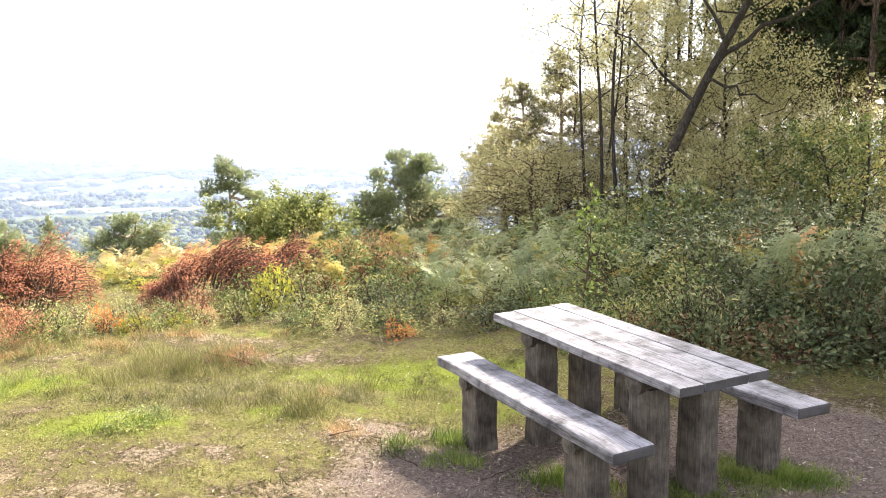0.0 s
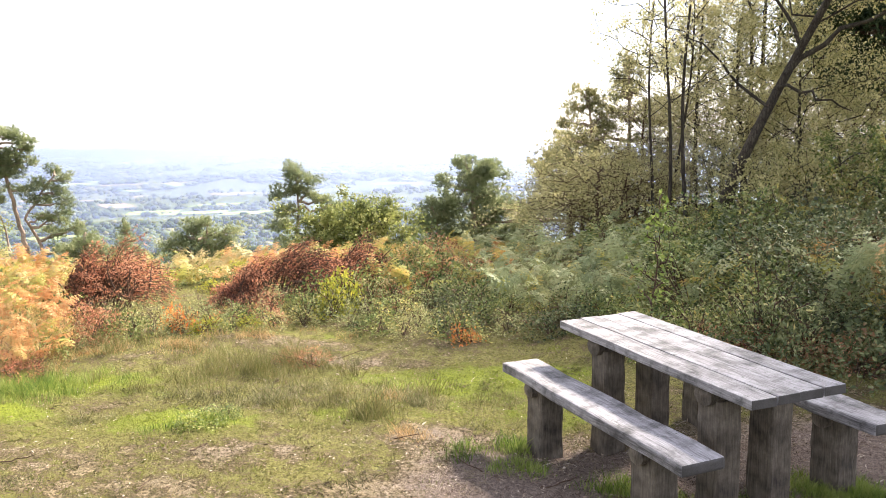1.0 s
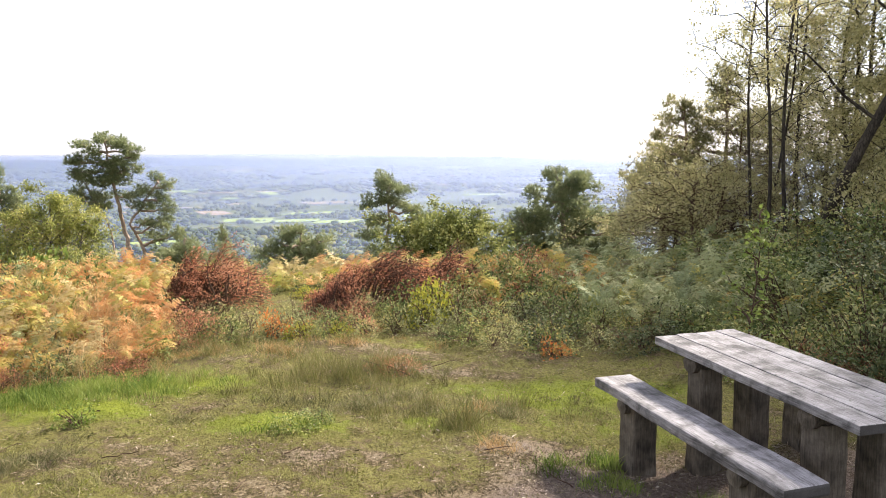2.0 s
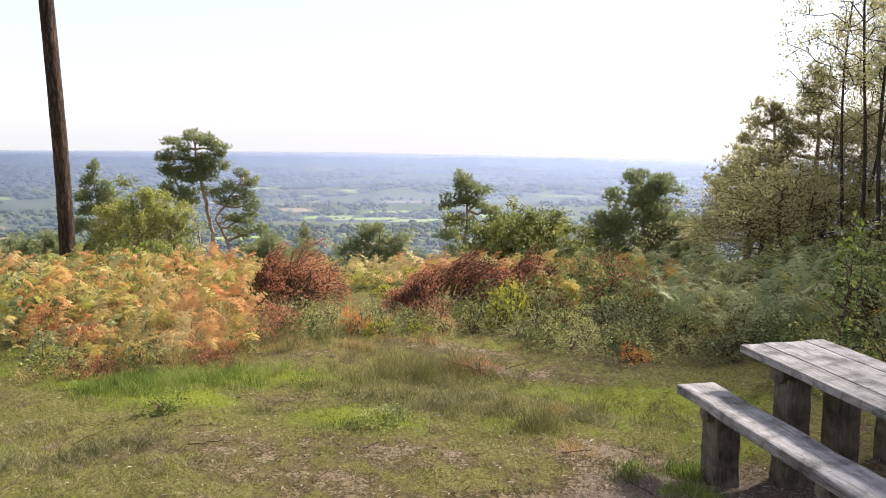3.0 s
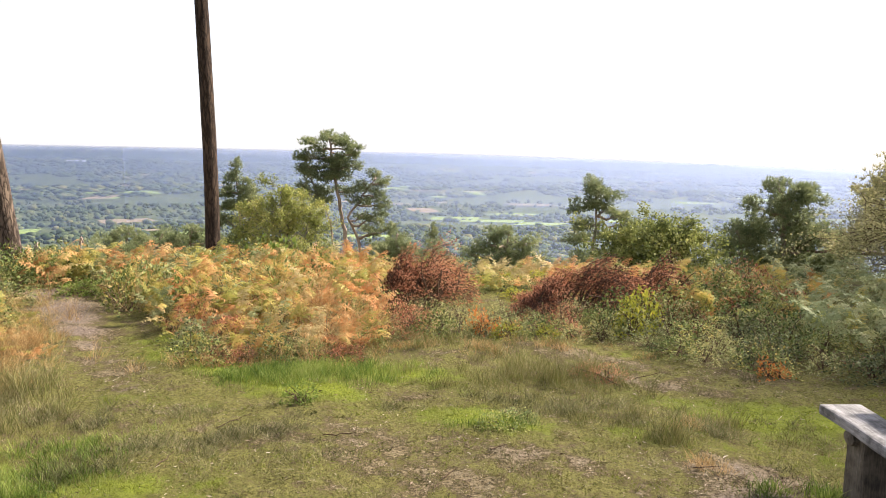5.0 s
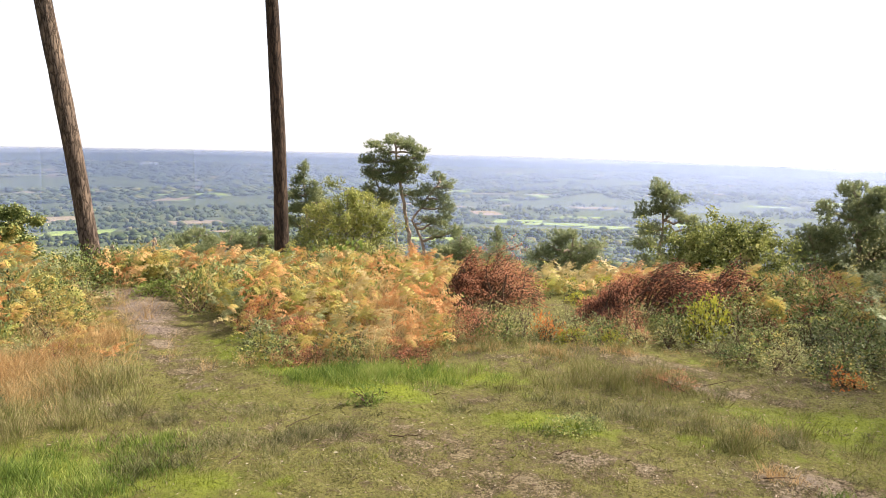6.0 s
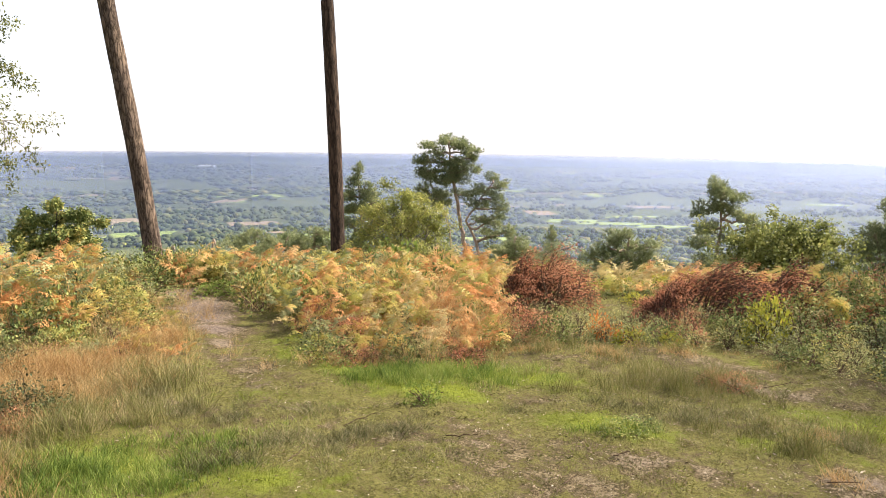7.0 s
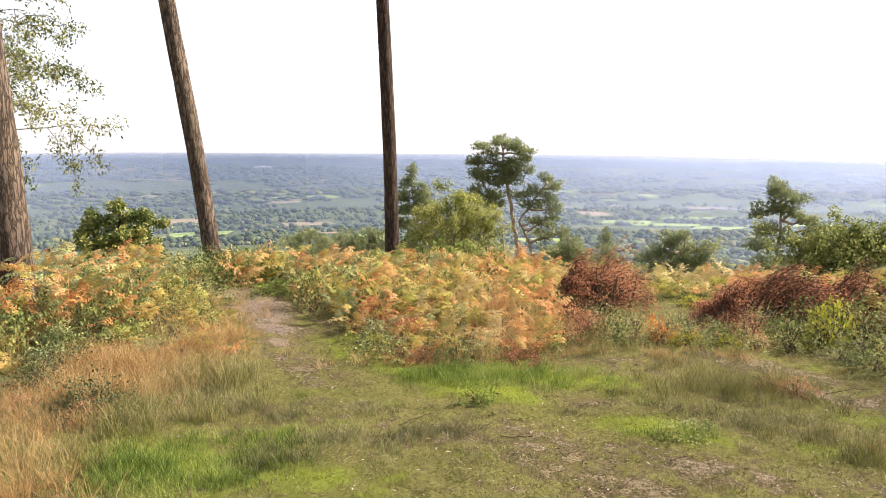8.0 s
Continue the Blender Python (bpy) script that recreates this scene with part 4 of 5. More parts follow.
# the wood on the ridge
leaning = broadleaf("leaning_tree", "dark leaning oak trunk with spreading yellow-green crown", -12.7, 15.5, 7.2, 54, ((0, 0, 0.42, 1, 0.105),), 30, 2.1, 0.058, 800, WOOD_LEAF, first=0.5, rise=0.45)
r = np.random.default_rng(55)
leaning_trunk = next(o for o in leaning.children if o.name.startswith("trunk"))
for a, e, rad in (((0.1, 0.1, -0.2), (0.5, 0.25, 1.3), 0.09), ((1.12, 0, 2.6), (3.2, 0.3, 3.75), 0.05), ((1.0, 0, 2.4), (2.1, -0.2, 2.0), 0.03), ((0.85, 0, 2.1), (-0.5, 0.2, 3.3), 0.03), ((1.3, 0, 3.1), (0.6, 0.1, 4.4), 0.035)):
    part("limb", mesh("limb", tube(bent(r, a, e, 8, 0.05, 0.06), np.linspace(rad, rad * 0.35, 8), 7), GREY_BARK), leaning_trunk, "long bare side limb")
for k, (az, d, h, lean, rad) in enumerate(((-9.7, 15.5, 6.5, 0.02, 0.036), (-8.8, 17.0, 6.0, 0.03, 0.034), (-11.2, 16.0, 6.8, 0.01, 0.04), (-12.2, 18.5, 7.0, -0.04, 0.042), (-10.4, 18.0, 5.5, 0.06, 0.034))):
    broadleaf("birch_tree", "slender young birch with thin yellowing leaves", az, d, h, 70 + k, ((0, 0, lean, 1, rad),), 18, 0.95, 0.05, 180, WOOD_LEAF, GREY_BARK, first=0.36, group="young birches at the edge of the wood")
for k, (az, d, h) in enumerate(((-4.6, 18.5, 1.7), (-6.6, 18.5, 1.9), (-3.8, 18.5, 1.4), (-8.4, 20.5, 3.0), (-5.6, 17, 1.6), (-15, 20, 2.2), (-18.5, 21, 2.4), (-21.5, 19, 2.3), (-25, 18, 2.1), (-10, 20, 2.8), (-23, 25, 4.4), (-26.6, 23.5, 4.2), (-20, 26, 4.2))):
    broadleaf("hawthorn", "spreading understorey tree with fine brownish yellow leaves", az, d, h, 80 + k, ((0, 0, 0.02, 1, 0.06), (0.4, 0.2, 0.12, 0.85, 0.05)), 18, 1.25, 0.05, 190, WOOD_LEAF, TWIG, first=0.12, rise=0.25, group="understorey trees")
for k, (az, d, h) in enumerate(((-18.4, 14.5, 1.4), (-20.0, 15.5, 1.8), (-22.3, 14.5, 1.9), (-25.8, 14.0, 1.9), (-14.0, 18.0, 1.8))):
    broadleaf("hazel_bush", "leafy yellow-green hazel bush under the trees", az, d, h, 190 + k, ((0, 0, 0, 1, 0.035), (-0.3, 0, -0.2, 0.9, 0.03), (0.35, 0.1, 0.2, 0.85, 0.03)), 10, 0.8, 0.055, 190, BRAMBLE if az < -21 else WOOD_LEAF, first=0.15, group="hazel bushes", category="bush")
for k, (az, d, h) in enumerate(((-15.5, 22, 8.5), (-16.8, 26, 9.0), (-13.5, 25, 8.5), (-14.8, 20, 6.0), (-17.5, 18, 3.0), (-14.5, 19, 4.0))):
    broadleaf("woodland_tree", "tall woodland tree with yellowing leaves", az, d, h, 90 + k, ((0, 0, 0.03 * (-1) ** k, 1, 0.07),), 26, 1.8, 0.062, 400, WOOD_LEAF, first=0.12, group="woodland trees")
for k, (az, d, h) in enumerate(((-20.6, 27, 11), (-22.4, 25, 11), (-23.9, 24, 11), (-24.5, 26, 11), (-25.6, 23, 11), (-26.6, 25, 11), (-19.2, 29, 11), (-28, 24, 11), (-21.6, 31, 11), (-25.2, 30, 11))):
    r = np.random.default_rng(120 + k)
    pads = []
    for q in range(36):
        w = r.uniform(0.3, 1.0)
        pads.append((float(r.uniform(-1.6, 1.6) * (1.15 - 0.5 * w)), float(w * h), float(r.uniform(0.5, 1.0)), float(r.uniform(0.2, 0.4))))
    pine("woodland_pine", "tall dark pine standing in the wood", az, d, [(((0, -0.3), (0.05, 0.4 * h), (0.0, h)), 0.11)], pads, 130 + k, 0.22, NEEDLE_SHADED, None, 0.2, 0.022, group="dark pines in the wood")

# unseen trees added beyond the clearing's right side, placed to shade the table
for k, (az, dist) in enumerate(((-39, 14.8), (-43, 15.5), (-48, 14.5))):
    r = np.random.default_rng(170 + k)
    pads = [(float(r.uniform(-1.5, 1.5)), float(11.5 * r.uniform(0.42, 1.0)), float(r.uniform(0.6, 1.1)), float(r.uniform(0.25, 0.4))) for q in range(20)]
    pine("woodland_pine", "tall dark pine standing in the wood", az, dist, [(((0, -0.3), (0.05, 4.5), (0.0, 11.5)), 0.12)], pads, 175 + k, 0.15, NEEDLE_SHADED, None, 0.3, 0.035, group="dark pines in the wood")
# more added trees out of view, standing between the sun and the table
for k, (az, d, h) in enumerate(((-34.0, 16.0, 10.5), (-32.5, 19.5, 11.0), (-37.5, 14.5, 10.0), (-36.0, 18.0, 12.0))):
    broadleaf("woodland_tree", "tall woodland tree with yellowing leaves", az, d, h, 160 + k, ((0, 0, 0.02, 1, 0.09),), 20, 2.2, 0.17, 130, WOOD_LEAF, first=0.4, group="woodland trees")
# added out of view too, to keep sun off the bank
for k, (az, dist, h) in enumerate(((-33, 10.5, 3.2), (-36.5, 11.5, 3.8))):
    broadleaf("hawthorn", "spreading understorey tree with fine brownish yellow leaves", az, dist, h, 180 + k, ((0, 0, 0.02, 1, 0.06),), 16, 1.0, 0.12, 90, WOOD_LEAF, first=0.2, group="understorey trees")

# a birch beside the stout trunk, its twigs hanging to the right
broadleaf("drooping_birch", "birch with hanging twigs of narrow green leaves", 65.3, 13.2, 6.5, 57, ((0, 0, -0.02, 1, 0.07),), 40, 1.12, 0.055, 950, BIRCH_GREEN, BIRCH_BARK, first=0.34, rise=0.25, droop=0.45, ratio=0.45, spread=0.24)


# ---- undergrowth ----
def bush_meshes(name, seed, rx, h, n, leaf, mat, ratio=0.6, stems=9):
    """A shrub one metre-scale wide: (stems mesh, foliage mesh), leaves thickest on an uneven outer shell."""
    r = np.random.default_rng(seed)
    b = ball(r, n)
    b[:, 2] = np.abs(b[:, 2]) * 1.05 - 0.1
    rad = (0.5 + 0.5 * r.random(n) ** 0.5) * (1 + 0.42 * lumps(b, 3.4, seed) + 0.2 * lumps(b, 9.0, seed + 1))
    p = b * rad[:, None] * (rx, rx, h)
    p[:, 2] = np.maximum(p[:, 2], 0.01)
    d = unit(b * 0.7 + r.standard_normal((n, 3)) * 0.6 + (0, 0, -0.1))
    up = unit(b * (0.6, 0.6, 0.5) + (0, 0, 0.7) + r.standard_normal((n, 3)) * 0.35)
    ln = leaf * (0.45 + 1.1 * r.random(n) ** 1.6)
    wood = []
    for k in range(stems):
        q = p[r.integers(0, n)]
        wood.append(tube(bent(r, (r.uniform(-0.1, 0.1) * rx, r.uniform(-0.1, 0.1) * rx, -0.03), q * 1.05, 5, 0.09, 0.1), np.linspace(0.011, 0.003, 5), 3))
        wood.append(tube(bent(r, q * r.uniform(0.4, 0.9), q + r.standard_normal(3) * 0.2 * rx, 4, 0.1), (0.005, 0.004, 0.003, 0.002), 3))
    return mesh(name + "_stems", join(wood), TWIG), mesh(name + "_foliage", leaves(p, d, up, ln, ln * ratio, 0.2), mat, False)


BUSHES = {
    "bramble": [bush_meshes("bramble", 200 + k, 0.5, 0.5, 950, 0.05, BRAMBLE) for k in range(3)],
    "thicket": [bush_meshes("thicket", 250 + k, 0.62, 1.15, 2000, 0.048, BRAMBLE, 0.62, 14) for k in range(2)],
    "shaded_thicket": [bush_meshes("shaded_thicket", 255 + k, 0.62, 1.15, 2000, 0.052, SHADED_BRAMBLE, 0.62, 14) for k in range(2)],
    "shaded_bramble": [bush_meshes("shaded_bramble", 210 + k, 0.6, 0.62, 1150, 0.055, SHADED_BRAMBLE) for k in range(3)],
    "sage": [bush_meshes("sage", 220 + k, 0.4, 0.4, 720, 0.038, SAGE, 0.5) for k in range(2)],
    "yellow": [bush_meshes("yellow", 230, 0.35, 0.4, 700, 0.05, YELLOW)],
    "lime": [bush_meshes("lime", 235 + k, 0.3, 0.35, 450, 0.05, LIME) for k in range(2)],
    "red": [bush_meshes("red", 240, 0.25, 0.28, 260, 0.045, RED)],
    "brown": [bush_meshes("brown", 245 + k, 0.5, 0.42, 1500, 0.035, BROWN, 0.5) for k in range(2)],
}
BUSH_WORDS = {
    "bramble": ("bramble_bush", "green bramble bush with some yellowing leaves"), "thicket": ("bramble_thicket", "tall tangled bramble thicket with yellowing leaves"), "shaded_thicket": ("bramble_thicket", "tall tangled bramble thicket with shade put into its leaf colour"), "shaded_bramble": ("bramble_bush", "bramble thicket with dull green leaves darkened for shade"),
    "sage": ("low_shrub", "low shrub with small pale sage-green leaves"), "yellow": ("yellow_shrub", "small shrub with bright yellow-green leaves"),
    "lime": ("leafy_sapling", "small fresh green leafy plant"), "red": ("red_seedling", "small plant with orange-red autumn leaves"), "brown": ("dead_shrub", "withered shrub with reddish brown dead leaves"),
}
turn_rng = np.random.default_rng(77)


def bush(kind, x, y, s=1.0, tall=1.0, label=""):
    name, words = BUSH_WORDS[kind]
    ob = thing(name, label or words, "bush", (x, y, ground_z(x, y)), group=name.replace("_", " ") + " patch")
    stems, foliage = BUSHES[kind][int(turn_rng.integers(0, len(BUSHES[kind])))]
    m = Matrix.Rotation(float(turn_rng.uniform(0, 6.28)), 4, "Z") @ Matrix.Diagonal((s, s, s * tall, 1))
    tagged(part("woody_base", stems, ob, "", m), kind="stuff")
    tagged(part("foliage", foliage, ob, "", m), kind="stuff")
    return ob


def frond_mesh(name, seed, mat, length=0.8, pairs=13):
    """One bracken frond that arches up from its foot along +x: a stalk, and paired leaflets cut into lobes."""
    r = np.random.default_rng(seed)
    t = np.linspace(0, 1, pairs + 3)
    curve = np.stack([length * (0.25 * t + 0.6 * t ** 2), 0.03 * np.sin(4 * t + seed), length * (0.95 * t - 0.5 * t ** 2.2)], -1)
    curve[0] = (0, 0, -0.7 * length)
    tan = unit(np.gradient(curve, axis=0))
    side = unit(np.cross(tan, np.array([0.0, 0.0, 1.0])))
    half = np.linspace(0.005, 0.0015, pairs + 3)[:, None]
    stalk = np.stack([curve - side * half, curve + side * half], 1).reshape(-1, 3)
    k = np.arange(pairs + 2)
    faces = [np.stack([2 * k, 2 * k + 1, 2 * k + 3, 2 * k + 2], -1)]
    verts, at = [stalk], len(stalk)
    for k in range(pairs - 1):
        row = k + 3
        ln = length * 0.24 * math.sin(math.pi * (0.2 + 0.8 * (1 - (k / (pairs - 1)))) * 0.62) * r.uniform(0.65, 1.15)
        for sg in (0, 1):
            way = unit(side[row] * (2 * sg - 1) + 0.45 * tan[row] + np.array([0, 0, -0.25]) + 0.2 * r.standard_normal(3))
            fwd = unit(tan[row] - way * (tan[row] @ way))
            rib = [stalk[2 * row + sg] + way * ln * q - np.array([0, 0, 0.12 * ln * q * q]) for q in (0.3, 0.65, 1.0)]
            lobes = [rib[q] + (fwd * e + way * 0.45) * ln * (0.31 - 0.09 * q) * r.uniform(0.7, 1.2) for q in range(2) for e in (-1, 1)]
            verts.append(np.array(rib + lobes))
            faces.append(np.array([(2 * row + sg, at, at + 3), (2 * row + sg, at, at + 4), (at, at + 1, at + 5), (at, at + 1, at + 6), (at + 1, at + 2, at + 5)]))
            at += 7
    return mesh(name, (np.concatenate(verts), np.concatenate([tri(f) for f in faces])), mat, False)


FRONDS = {key: [frond_mesh("frond_" + key, 300 + 10 * q + k, mat, 0.8, 11) for k in range(4)] for q, (key, mat) in enumerate((("gold", FERN_GOLD), ("mix", FERN_MIX), ("green", FERN_GREEN), ("pale", FERN_PALE)))}
FERN_WORDS = {"pale": "dry bracken clump bleached pale yellow", "gold": "bracken clump turned orange and gold", "mix": "bracken clump part green, part yellow", "green": "grey-green bracken clump with arching fronds"}


def bracken(kind, x, y, s=1.0, n=8, wind=0.0, lift=0.0):
    """A clump of fronds; wind: the direction, in degrees, to which most of them are blown."""
    ob = thing("bracken_clump", FERN_WORDS[kind], "fern", (x, y, ground_z(x, y)), group="bracken")
    for k in range(n):
        key = kind if turn_rng.random() < (0.92 if kind == "green" else 0.75) else ("mix", "gold", "pale")[int(turn_rng.integers(0, 3))] if kind != "green" else "mix"
        ang = k * 6.28 / n + turn_rng.uniform(-0.4, 0.4) if k % 2 else radians(wind) + turn_rng.standard_normal() * 0.9
        m = (Matrix.Translation((turn_rng.uniform(-0.15, 0.15), turn_rng.uniform(-0.15, 0.15), -0.02 + lift * float(turn_rng.random()))) @ Matrix.Rotation(float(ang), 4, "Z")
             @ Matrix.Rotation(float(turn_rng.uniform(-0.55, 0.35)), 4, "Y") @ Matrix.Rotation(float(turn_rng.uniform(-0.5, 0.5)), 4, "X") @ Matrix.Scale(float(s * turn_rng.uniform(0.65, 1.35)), 4))
        part("frond", FRONDS[key][int(turn_rng.integers(0, 4))], ob, "", m)
    return ob


def scatter(seed, n, az, d, gap=0.0):
    """Points strewn over a stretch of azimuth and distance, about evenly, not closer than gap."""
    r = np.random.default_rng(seed)
    out = []
    for _ in range(n * 12):
        a, q = r.uniform(*az), math.sqrt(r.uniform(d[0] ** 2, d[1] ** 2))
        p = polar(a, q)
        if all((p[0] - o[0]) ** 2 + (p[1] - o[1]) ** 2 > gap * gap for o in out):
            out.append((p[0], p[1], a, q))
            if len(out) == n:
                break
    return out


def path_side(x, y):
    """Distance to the left of the trodden path that leaves the clearing (negative: to its right)."""
    return ((x + 5.3) * 0.53 + (y - 5.35) * 0.85), ((x + 5.3) * -0.85 + (y - 5.35) * 0.53)


# the bracken island between the path and the clearing
def patchy(x, y, choices):
    """One of the kinds, in drifts over the ground."""
    v = 0.5 + 0.36 * float(lumps(np.array([x, y]), 1.6, 31)) + 0.22 * turn_rng.standard_normal()
    return choices[int(min(max(v, 0), 0.999) * len(choices))]


for x, y, a, q in scatter(1, 135, (29.3, 46), (7.75, 12.2), 0.28):
    across, along = path_side(x, y)
    if across > 0.62:
        bracken(patchy(x, y, ("mix", "gold", "pale", "gold", "mix", "gold") if a < 36 + 2 * turn_rng.standard_normal() else ("mix", "green", "mix", "gold", "mix", "green")), x, y, (0.29 + 0.1 * min(1, (q - 7.4) / 2)) * min(1, 0.6 + 0.5 * (across - 0.62)), 22, 40, 0.1 + 0.22 * min(1, max(0, q - 8)))
# bushes at the island's foot; the darkened leaves paint the shadow under the fronds
for x, y, a, q in scatter(2, 26, (29.5, 45), (7.45, 8.1), 0.27):
    across, along = path_side(x, y)
    if across > 0.4:
        bush(("shaded_bramble", "shaded_bramble", "brown", "bramble")[int(turn_rng.integers(0, 4))], x, y, 0.36 + 0.16 * turn_rng.random(), 0.8)
for x, y, a, q in scatter(25, 22, (30, 44), (8.2, 10.5), 0.4):
    if path_side(x, y)[0] > 0.8:
        bush(("bramble", "sage", "bramble", "brown")[int(turn_rng.integers(0, 4))], x, y, 0.5, 1.5)
for x, y, a, q in scatter(12, 16, (33, 46), (9.5, 12.4), 0.6):
    if path_side(x, y)[0] > 0.5:
        bush(("bramble", "lime", "sage")[int(turn_rng.integers(0, 3))], x, y, 0.7, 1.5)
# bracken to the left of the path
for x, y, a, q in scatter(3, 135, (49, 70), (8.4, 13), 0.38):
    across = path_side(x, y)[0]
    if across < -0.45:
        bracken(patchy(x, y, ("mix", "gold", "mix", "gold", "mix", "green")), x, y, (0.32 + 0.12 * min(1, max(0, (q - 9) / 2))) * min(1, 0.6 + 0.5 * (-0.55 - across)), 16, 50, min(0.5, max(0.05, 0.2 * (q - 8.2))) * min(1, 0.4 - across - 0.55))
for x, y, a, q in scatter(13, 36, (49, 68), (8.6, 12.5), 0.45):
    if path_side(x, y)[0] < -0.65:
        bush(("bramble", "sage", "bramble", "shaded_bramble")[int(turn_rng.integers(0, 4))], x, y, 0.5 + 0.06 * (q - 8.6), 1.15)
for x, y, a, q in scatter(17, 13, (51.5, 67), (10.8, 12.2), 0.55):
    bush("thicket", x, y, 0.62, 0.72)
for az, dist, s in ((61.5, 7.9, 0.5), (62.6, 7.6, 0.5), (60.6, 8.3, 0.45), (57.5, 8.5, 0.4), (63.2, 7.0, 0.35), (53.6, 8.5, 0.35), (59.6, 6.9, 0.46), (58.7, 6.8, 0.43), (60.3, 6.6, 0.4)):
    bush("shaded_bramble" if s > 0.42 else "brown", *polar(az, dist), s, 0.8)
for x, y, a, q in scatter(23, 26, (55, 69), (9.2, 10.4), 0.36):
    bracken(patchy(x, y, ("mix", "gold", "green", "gold")), x, y, 0.42, 14, 50, 0.75)
for x, y, a, q in scatter(24, 12, (57, 67), (9.0, 10.4), 0.5):
    bush("bramble" if turn_rng.random() < 0.6 else "sage", x, y, 0.7, 1.35)
for x, y, a, q in scatter(26, 20, (43.5, 50.5), (12.0, 13.3), 0.3):
    bracken(patchy(x, y, ("gold", "mix", "gold", "mix")), x, y, 0.42, 12, 40, 0.35)
# along the brow
for x, y, a, q in scatter(4, 90, (0, 49), (11.0, 14.0), 0.5):
    across, along = path_side(x, y)
    if abs(across) > 0.75 or along > 5:
        bracken(patchy(x, y, ("mix", "pale", "gold", "mix")), x, y, 0.4, 11, 30)
for x, y, a, q in scatter(5, 80, (-8, 9), (9.0, 13), 0.43):
    if a < 2.5:
        bracken("green", x, y, 0.42, 10, 10, 0.2)
    elif turn_rng.random() < 0.35:
        bracken("mix", x, y, 0.42, 10, 10, 0.25)
    else:
        bush(("bramble", "brown", "sage", "sage")[int(turn_rng.integers(0, 4))], x, y, 0.65 + 0.25 * turn_rng.random(), 1.0)
# bramble bank on the right; darker leaf copies paint the shade at its right end
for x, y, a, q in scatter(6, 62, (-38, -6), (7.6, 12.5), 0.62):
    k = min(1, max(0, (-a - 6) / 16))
    bush(("shaded_thicket" if a < -15.5 - 3 * turn_rng.random() else "thicket") if turn_rng.random() < 0.85 else "sage", x, y, (0.62 + 0.6 * turn_rng.random()), 0.52 + 0.42 * k)
    if turn_rng.random() < 0.3 and q > 8.6:
        bracken("green", x, y, 0.5 + 0.15 * k, 11, 0, 0.4)
# front row: leaves darkened for shade towards the right
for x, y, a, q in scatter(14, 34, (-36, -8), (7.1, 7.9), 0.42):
    bush("shaded_bramble" if a < -17 else "bramble", x, y, 0.75, 0.9)
for x, y, a, q in scatter(7, 26, (-24, -7), (10, 15), 0.7):
    bracken("green", x, y, 0.65, 9, 0, 0.3)
for x, y, a, q in scatter(8, 40, (-14, 9), (7.7, 9.0), 0.33):
    bush(("bramble", "sage", "bramble", "shaded_bramble")[int(turn_rng.integers(0, 4))], x, y, 0.55, 0.8)
# withered, yellowing and ferny patches in the bank
for x, y, a, q in scatter(18, 5, (-23, -13), (7.15, 7.6), 0.35):
    bush("brown", x, y, 0.4 + 0.2 * turn_rng.random(), 1.0)
for az, dist, s, tall in ((-16.2, 7.6, 1.0, 1.4), (-15.2, 7.7, 0.9, 1.3), (-12.2, 7.5, 0.8, 1.2), (-18.6, 7.5, 0.8, 1.3), (-9.0, 7.6, 0.6, 1.2)):
    bush("sage", *polar(az, dist), s, tall)
for az, dist in ((-21.5, 8.3), (-22.6, 8.2), (-24.0, 8.3), (-20.3, 8.6), (-25.4, 8.2)):
    bracken("green", *polar(az, dist), 0.62, 13, 0, 0.6)
bracken("gold", *polar(-23.6, 8.0), 0.6, 4, 0, 0.6)
for x, y, a, q in scatter(19, 16, (-9, 1), (8.3, 9.6), 0.4):
    bracken("green", x, y, 0.46, 9, 0, 0.3)
# low mixed shrubs before the dead brush
for x, y, a, q in scatter(9, 50, (6, 30), (8.3, 9.5), 0.28):
    bush(("sage", "sage", "sage", "bramble", "sage", "sage", "brown")[int(turn_rng.integers(0, 7))], x, y, 0.4 + 0.3 * turn_rng.random(), 1.0)
for x, y, a, q in scatter(10, 34, (2, 13), (9.0, 11.5), 0.4):
    bush(("brown", "bramble", "brown", "sage")[int(turn_rng.integers(0, 4))], x, y, 0.7, 1.05)
for x, y, a, q in scatter(15, 30, (13, 32), (10.5, 12.5), 0.4):
    bush(("sage", "bramble", "yellow")[int(turn_rng.integers(0, 3))], x, y, 0.5, 0.8)
for az, d, k in ((11.2, 9.0, 0.7), (11.9, 8.9, 0.55)):
    bush("yellow", *polar(az, d), k, 1.7)
bush("red", *polar(3.1, 7.55), 0.5, 1.2)
bush("red", *polar(21.8, 9.1), 0.6)
for az, dist, s in ((21.4, 8.5, 0.6), (22.2, 8.7, 0.6), (20.7, 8.6, 0.4), (19.6, 8.7, 0.35), (2.4, 7.6, 0.35)):
    bush("red", *polar(az, dist), s, 1.2)
for az, dist, s in ((20.0, 8.45, 0.5), (17.4, 8.5, 0.4)):
    bush("yellow", *polar(az, dist), s, 0.8)
bush("lime", *polar(34.0, 6.35), 0.45, 1.1, "small upright leafy seedling in the grass")
bush("brown", *polar(13.3, 7.0), 0.36, 0.8, "small withered reddish weed among the rushes")
bush("brown", *polar(14.6, 7.15), 0.28, 0.8, "small withered reddish weed among the rushes")
bush("bramble", *polar(20.4, 5.75), 0.36, 0.6, "low sprawling bramble plant in the turf")
bush("bramble", *polar(18.6, 5.85), 0.22, 0.6, "low sprawling bramble plant in the turf")
for az, dist, s in ((48.2, 11.5, 0.7), (47.4, 11.6, 0.8), (46.6, 11.5, 0.65)):
    bush("lime", *polar(az, dist), s, 0.7)
